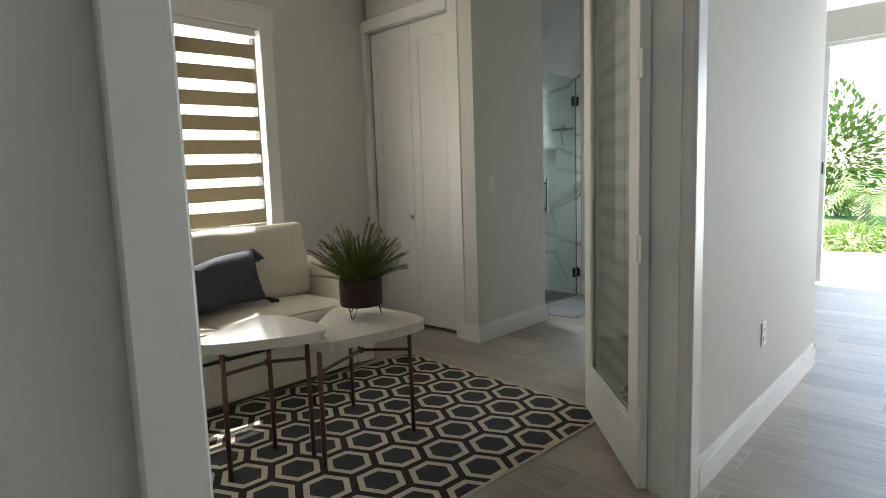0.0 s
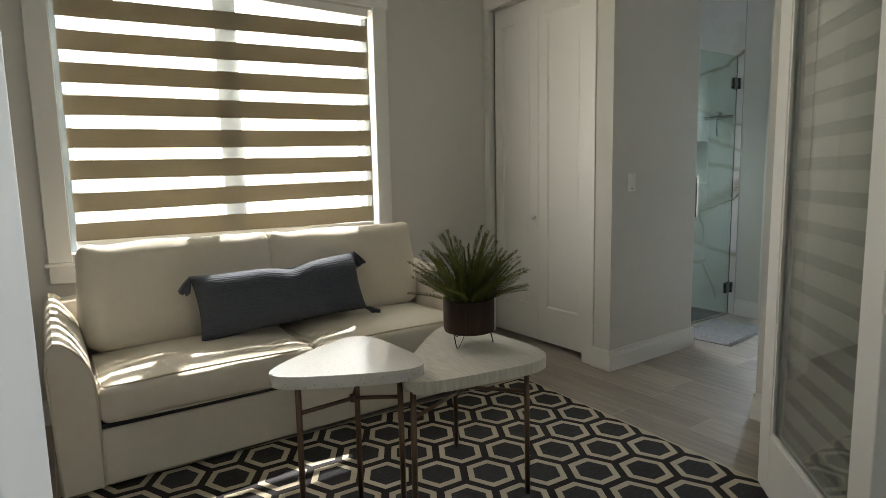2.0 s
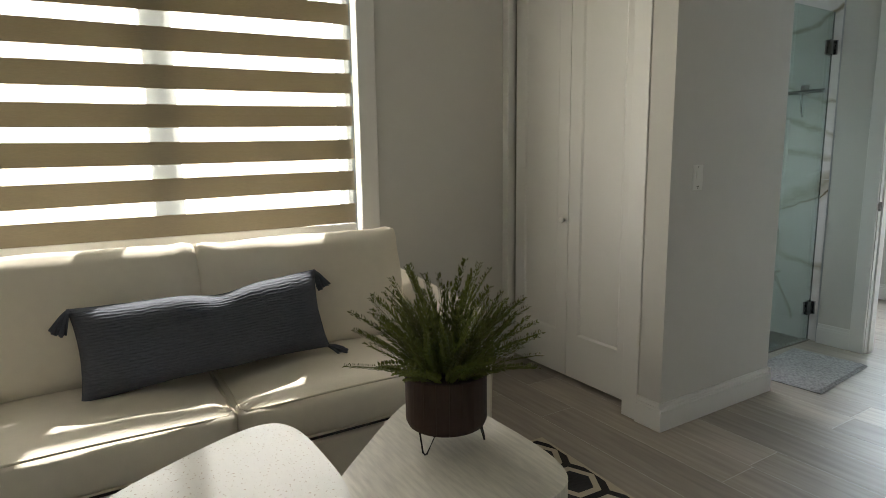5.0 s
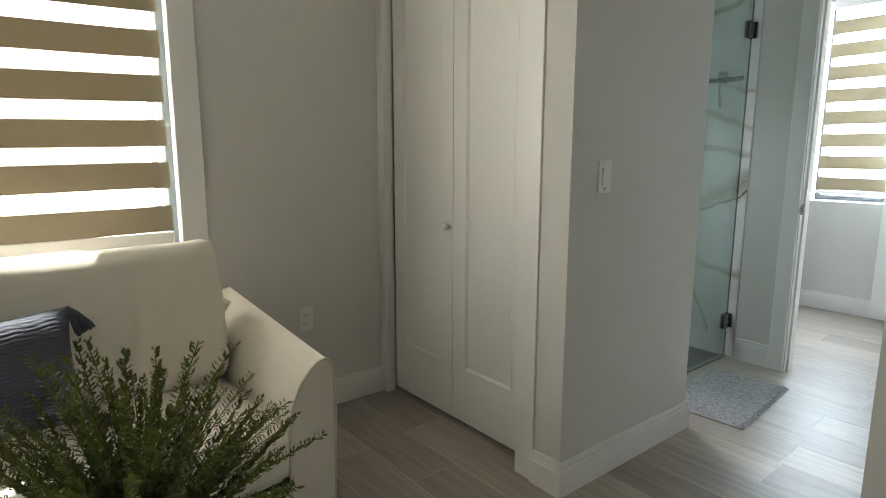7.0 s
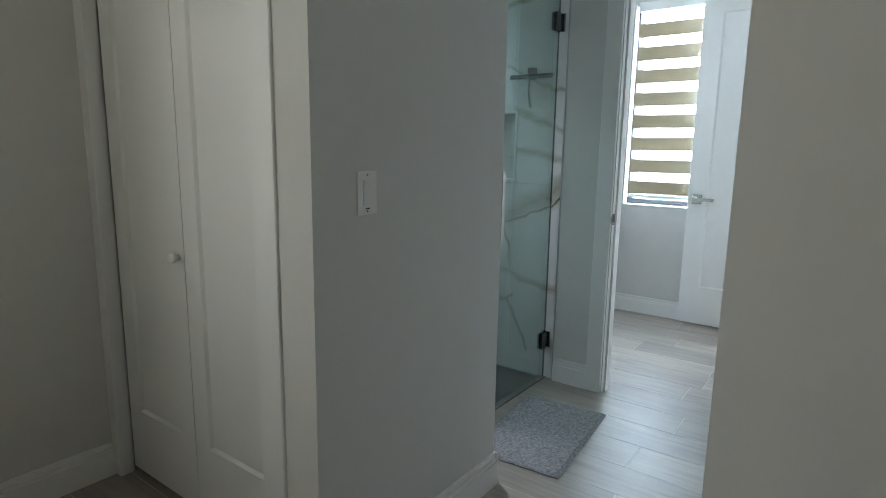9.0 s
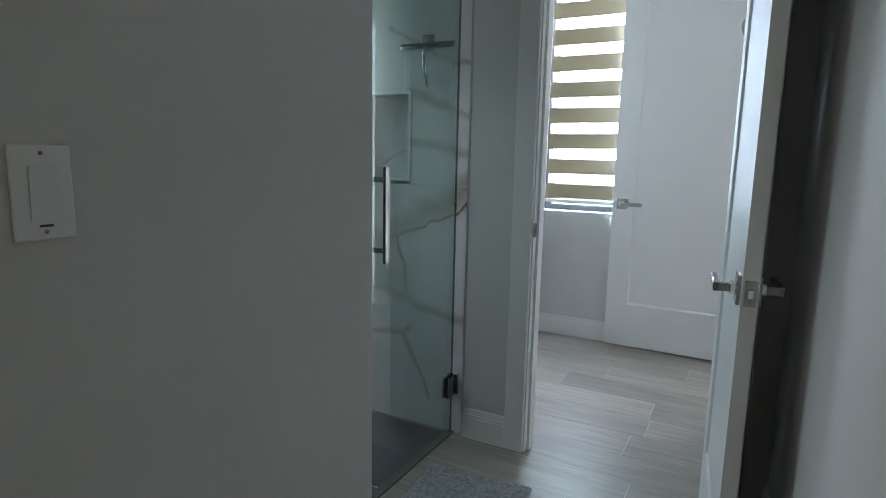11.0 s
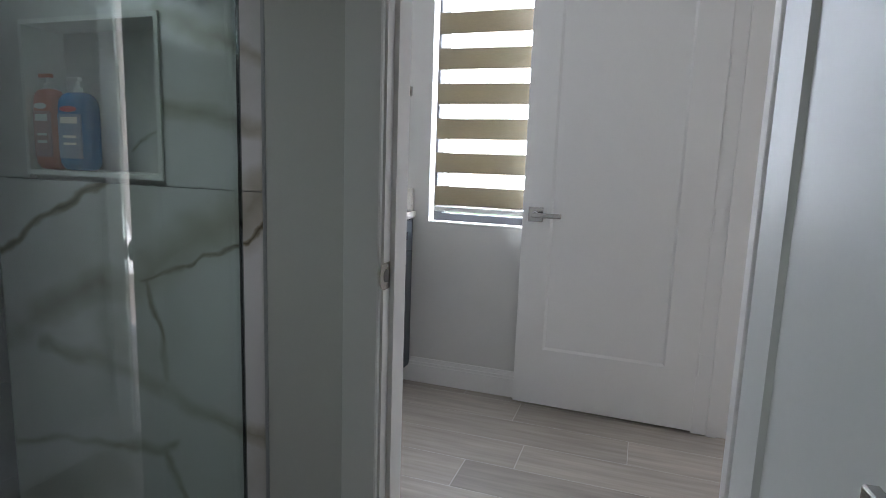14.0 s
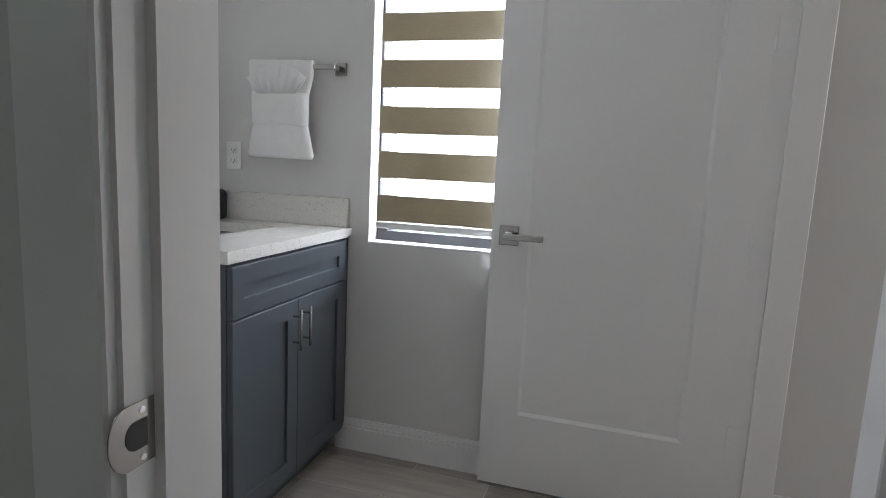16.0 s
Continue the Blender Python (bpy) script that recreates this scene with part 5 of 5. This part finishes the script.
def towel():
    t = holder("hand_towel", -3.486, 7.081, 1.556)
    W = 0.285

    def sheet(name, rows, n=28):
        """Cloth body: closed loops of (z, half width, half depth, wave, offset)."""
        bm = bmesh.new()
        rings = []
        for z, hw, hd, wave, oy in rows:
            ring = []
            for i in range(n):
                a = 2 * math.pi * i / n
                ca, sa = math.cos(a), math.sin(a)
                x = hw * math.copysign(abs(ca) ** 0.35, ca)
                y = hd * math.copysign(abs(sa) ** 0.6, sa)
                if sa < 0:
                    y -= wave * (0.5 + 0.5 * math.cos(x * 95)) * (1 - (x / hw) ** 4)
                ring.append(bm.verts.new((x, y + oy, z + 0.002 * math.sin(x * 40))))
            rings.append(ring)
        for a, b in zip(rings, rings[1:]):
            for i in range(n):
                bm.faces.new((a[i], a[(i + 1) % n], b[(i + 1) % n], b[i]))
        bm.faces.new(rings[0])
        bm.faces.new(rings[-1])
        return local(name, bm, TOWEL, t, "", True)

    sheet("hanging_cloth", [(0.018, 0.138, 0.006, 0, -0.003), (0.012, 0.143, 0.014, 0, -0.003), (-0.05, 0.138, 0.018, 0.004, -0.004), (-0.12, 0.120, 0.020, 0.006, -0.006), (-0.22, 0.118, 0.020, 0.003, -0.006), (-0.24, 0.122, 0.020, 0.005, -0.006), (-0.30, 0.136, 0.020, 0.006, -0.006), (-0.345, 0.146, 0.018, 0.004, -0.006), (-0.358, 0.140, 0.010, 0.0, -0.006)])
    sheet("wrapped_band", [(-0.107, 0.119, 0.022, 0.0, -0.010), (-0.112, 0.122, 0.026, 0.0, -0.010), (-0.225, 0.121, 0.026, 0.0, -0.010), (-0.23, 0.118, 0.022, 0.0, -0.010)])
    # fan folded out of the band
    bm = bmesh.new()
    n = 40
    lo, hi = [], []
    for i in range(n + 1):
        u = 2 * i / n - 1
        lo.append(bm.verts.new((u * 0.085, -0.040 - 0.002 * math.cos(i * 1.9), -0.112)))
        hi.append(bm.verts.new((u * 0.128, -0.034 - 0.011 * (0.5 + 0.5 * math.cos(i * 1.05)), 0.000 - 0.055 * u * u)))
    for a in range(n):
        bm.faces.new((lo[a], lo[a + 1], hi[a + 1], hi[a]))
    ex = bmesh.ops.extrude_face_region(bm, geom=list(bm.faces))
    bmesh.ops.translate(bm, vec=(0, 0.006, 0), verts=[v for v in ex["geom"] if isinstance(v, bmesh.types.BMVert)])
    local("folded_fan", bm, TOWEL, t, "pleated fan fold", True)
    return tagged(t, "white towel folded as a fan, hanging over the towel bar", "towel")


towel()


# ---- garden door and outdoors ----
gd = structure(holder("door_garden", -1.27, 7.26, 0), "white-framed sliding garden door standing open", "door")
local("door_frame", boxes((0, 0.03, -0.06, 0.06, 0, 2.46), (0.03, 2.54, -0.06, 0.06, 2.425, 2.46), (2.54, 2.57, -0.06, 0.06, 0, 2.46)), WHITEALU, gd)
local("sliding_stile", boxes((0.105, 0.16, -0.02, 0.02, 0.03, 2.42), (0.03, 0.105, -0.02, 0.02, 0.03, 0.12), (0.03, 0.105, -0.02, 0.02, 2.33, 2.42)), WHITEALU, gd)
local("pane", box(0.03, 0.105, -0.003, 0.003, 0.12, 2.33), GLASS, gd).visible_shadow = False
local("lock", box(0.13, 0.145, -0.03, -0.02, 1.16, 1.28, 0.002), BLACK, gd)
structure(part("door_threshold", box(-1.27, 1.3, 7.15, 7.36, -0.03, 0.004, 0.003), WHITEALU), "pale metal garden door threshold", "threshold")
for i in range(11):
    for j in range(8):
        o = local("paver", box(-2.48 + i * 0.585, -2.48 + i * 0.585 + 0.577, 7.36 + j * 0.38, 7.36 + j * 0.38 + 0.372, -0.035, -0.02, 0.004, 1), PAVER, pv)


def leaf_mesh(n, rx, ry, rz, size, seed, mat, name):
    rr = random.Random(seed)
    bm = bmesh.new()
    for i in range(n):
        d = Vector((rr.gauss(0, 1), rr.gauss(0, 1), rr.gauss(0, 1))).normalized()
        k = rr.uniform(0.45, 1.0) * (1 + 0.28 * noise.noise(d * 2.3 + Vector((seed, 0, 0))))
        p = Vector((d.x * rx * k, d.y * ry * k, d.z * rz * k))
        o = (d + Vector((rr.uniform(-.8, .8), rr.uniform(-.8, .8), rr.uniform(-.2, .9)))).normalized()
        s = o.cross(Vector((rr.uniform(-1, 1), rr.uniform(-1, 1), 1))).normalized()
        q = size * rr.uniform(0.6, 1.3)
        v = [bm.verts.new(p + a) for a in (Vector((0, 0, 0)), o * q * 0.5 + s * q * 0.2, o * q + Vector((0, 0, -q * 0.15)), o * q * 0.5 - s * q * 0.2)]
        bm.faces.new(v)
    return bm


def shrub(x, y, z, rx, ry, rz, size, n, seed, label):
    s = holder("garden_shrub", x, y, z)
    for k in range(5):
        a = k * 1.3 + seed
        local("stem", tube([(0, 0, 0), (0.3 * rx * math.cos(a), 0.3 * ry * math.sin(a), rz * 0.8)], [0.02, 0.008], 6), TRUNK, s)
    local("crown", moved(leaf_mesh(n, rx, ry, rz, size, seed, FOLIAGE, "crown"), pose(0, 0, rz)), FOLIAGE, s)
    return tagged(s, label, "shrub", "garden shrubs")


shrub(-1.45, 11.2, -0.18, 0.55, 0.45, 0.26, 0.10, 900, 3, "low leafy green border shrub on the lawn edge")
shrub(-0.55, 11.4, -0.18, 0.55, 0.45, 0.22, 0.10, 900, 4, "low leafy green border shrub on the lawn edge")
shrub(0.6, 11.3, -0.18, 0.6, 0.45, 0.24, 0.10, 900, 9, "low leafy green border shrub on the lawn edge")
shrub(-3.1, 20.0, -0.18, 1.1, 1.0, 1.75, 0.28, 1500, 5, "tall sunlit broadleaf shrub beyond the lawn")
shrub(1.4, 21.0, -0.18, 1.6, 1.0, 1.5, 0.28, 1500, 6, "tall sunlit broadleaf shrub beyond the lawn")


def palm(x, y, z, h, seed, label):
    p = holder("palm_tree", x, y, z)
    rr = random.Random(seed)
    local("trunk", tube([(0, 0, 0), (0.05, 0, h * 0.5), (0.02, 0.04, h)], [0.14, 0.1, 0.08], 10), TRUNK, p)
    for i in range(16):
        a = i * 2.4 + rr.uniform(-.2, .2)
        up = rr.uniform(0.1, 1.0)
        L = rr.uniform(1.3, 1.8)
        bm = bmesh.new()
        pts = [Vector((math.cos(a) * L * t, math.sin(a) * L * t, h + L * (up * t - 0.95 * t * t))) for t in [k / 9 for k in range(10)]]
        for k in range(1, 10):
            for sgn in (1, -1):
                for sub in (0, 0.5):
                    b = pts[k - 1].lerp(pts[k], sub)
                    d = (pts[k] - pts[k - 1]).normalized()
                    s = d.cross(Vector((0, 0, 1))).normalized() * sgn
                    ln = 0.5 * (1 - 0.06 * k)
                    tip = b + (s * 0.8 + d * 0.6 - Vector((0, 0, 0.35))) * ln
                    v = [bm.verts.new(q) for q in (b - d * 0.025, b + d * 0.025, tip)]
                    bm.faces.new(v)
        local("palm_frond", bm, FOLIAGE, p)
    return tagged(p, label, "palm tree", "garden palms")


palm(-1.3, 23.0, -0.18, 2.2, 1, "sunlit palm tree beyond the lawn")
palm(-2.1, 17.5, -0.18, 0.7, 2, "low sunlit palm beyond the lawn")
palm(0.8, 19.0, -0.18, 2.6, 3, "sunlit palm tree beyond the lawn")
col = tagged(part("garden_wall", box(1.25, 1.45, 8.6, 12.6, -0.18, 3.2, 0.01), STUCCO), "sunlit white stucco garden wall beside the patio", "wall")


# unseen roof slab, added to stop sun patches on the bathroom floor
structure(part("sun_block_roof", boxes((-4.6, -1.35, 7.33, 8.5, 3.0, 3.14)), STUCCO), "unseen white porch roof added to keep sun off the bathroom window", "roof")


# neighbour's house beyond the lounge window
nh = holder("neighbour_house", -13.0, 3.5, -0.18)
local("wall", box(-2.0, 0, -7, 7, 0, 3.0), STUCCO, nh)
rf = bmesh.new()
vs = [rf.verts.new(v) for v in ((0.5, -7.5, 3.0), (-2.5, -7.5, 3.0), (-1.0, -7.5, 3.9), (0.5, 7.5, 3.0), (-2.5, 7.5, 3.0), (-1.0, 7.5, 3.9))]
for f in ((0, 1, 2), (3, 5, 4), (0, 2, 5, 3), (1, 4, 5, 2), (0, 3, 4, 1)):
    rf.faces.new([vs[i] for i in f])
local("roof", rf, material("roof_tile", (0.3, 0.27, 0.24), 0.85, scale=12, vary=0.2), nh)
for y in (-4.5, 0.5, 4.5):
    wf = local("window", box(0.0, 0.04, y - 0.7, y + 0.7, 0.9, 2.2), WHITEALU, nh)
    local("pane", box(0.04, 0.05, y - 0.6, y + 0.6, 1.0, 2.1), ALUM, wf)
tagged(nh, "pale stucco neighbouring house with a tiled roof", "house")


# ---- wall lamp inside the bathroom, unlit ----
def wall_lamp():
    w = holder("wall_lamp", -1.77, 5.94, 1.78)
    local("wall_plate", moved(turned([(0.05, 0), (0.05, 0.012), (0.02, 0.018)], 20), pose(0, 0, 0, 0, -90)), BRASS, w, "round brass wall plate", True)
    local("arm", tube([(-0.012, 0, 0), (-0.045, 0, 0.015), (-0.07, 0, 0.0)], 0.008, 10), BRASS, w, "", True)
    k = pose(-0.078, 0.03, -0.01, 68)
    local("shade", moved(turned([(0.022, -0.06), (0.045, -0.045), (0.064, 0.0), (0.072, 0.045), (0.069, 0.045), (0.060, 0.0), (0.040, -0.04), (0.02, -0.052)], 28), k), PLASTIC, w, "white bell shade", True)
    local("socket", moved(turned([(0.022, -0.05), (0.022, -0.01), (0.014, 0.0)], 16), k), BRASS, w, "brass lamp socket", True)
    return tagged(w, "unlit white bell shade wall lamp with a brass socket", "wall lamp")


wall_lamp()

# ---- floor planks ----
PW, PL = 0.2125, 1.2
offsets = {0: -2.57, -1: -2.046, -2: -2.47, -3: -2.67, 1: -2.875}
shared = {}
rng = random.Random(4)
for r in range(-41, 2):
    y0 = 6.8675 + PW * r
    y1 = y0 + PW - 0.0025
    if y0 > 7.36:
        continue
    off = offsets.get(r, rng.choice((-2.57, -2.17, -2.97)) + rng.uniform(-0.05, 0.05))
    x = off - PL * 2
    while x < 2.0:
        a, b = max(x, -4.0), min(x + PL - 0.0025, 2.0)
        if y1 > 4.3 and y0 < 5.43:
            a = max(a, -2.914)
        if b - a > 0.03:
            key = round(b - a, 3)
            if key not in shared:
                me = bpy.data.meshes.new("plank")
                q = box(0, b - a, 0, y1 - y0, -0.01, 0, 0.0005, 1)
                q.to_mesh(me)
                q.free()
                me.materials.append(PLANK)
                shared[key] = me
            o = new("plank", shared[key])
            o.parent = floor
            o.matrix_basis = pose(a, y0, 0)
        x += PL
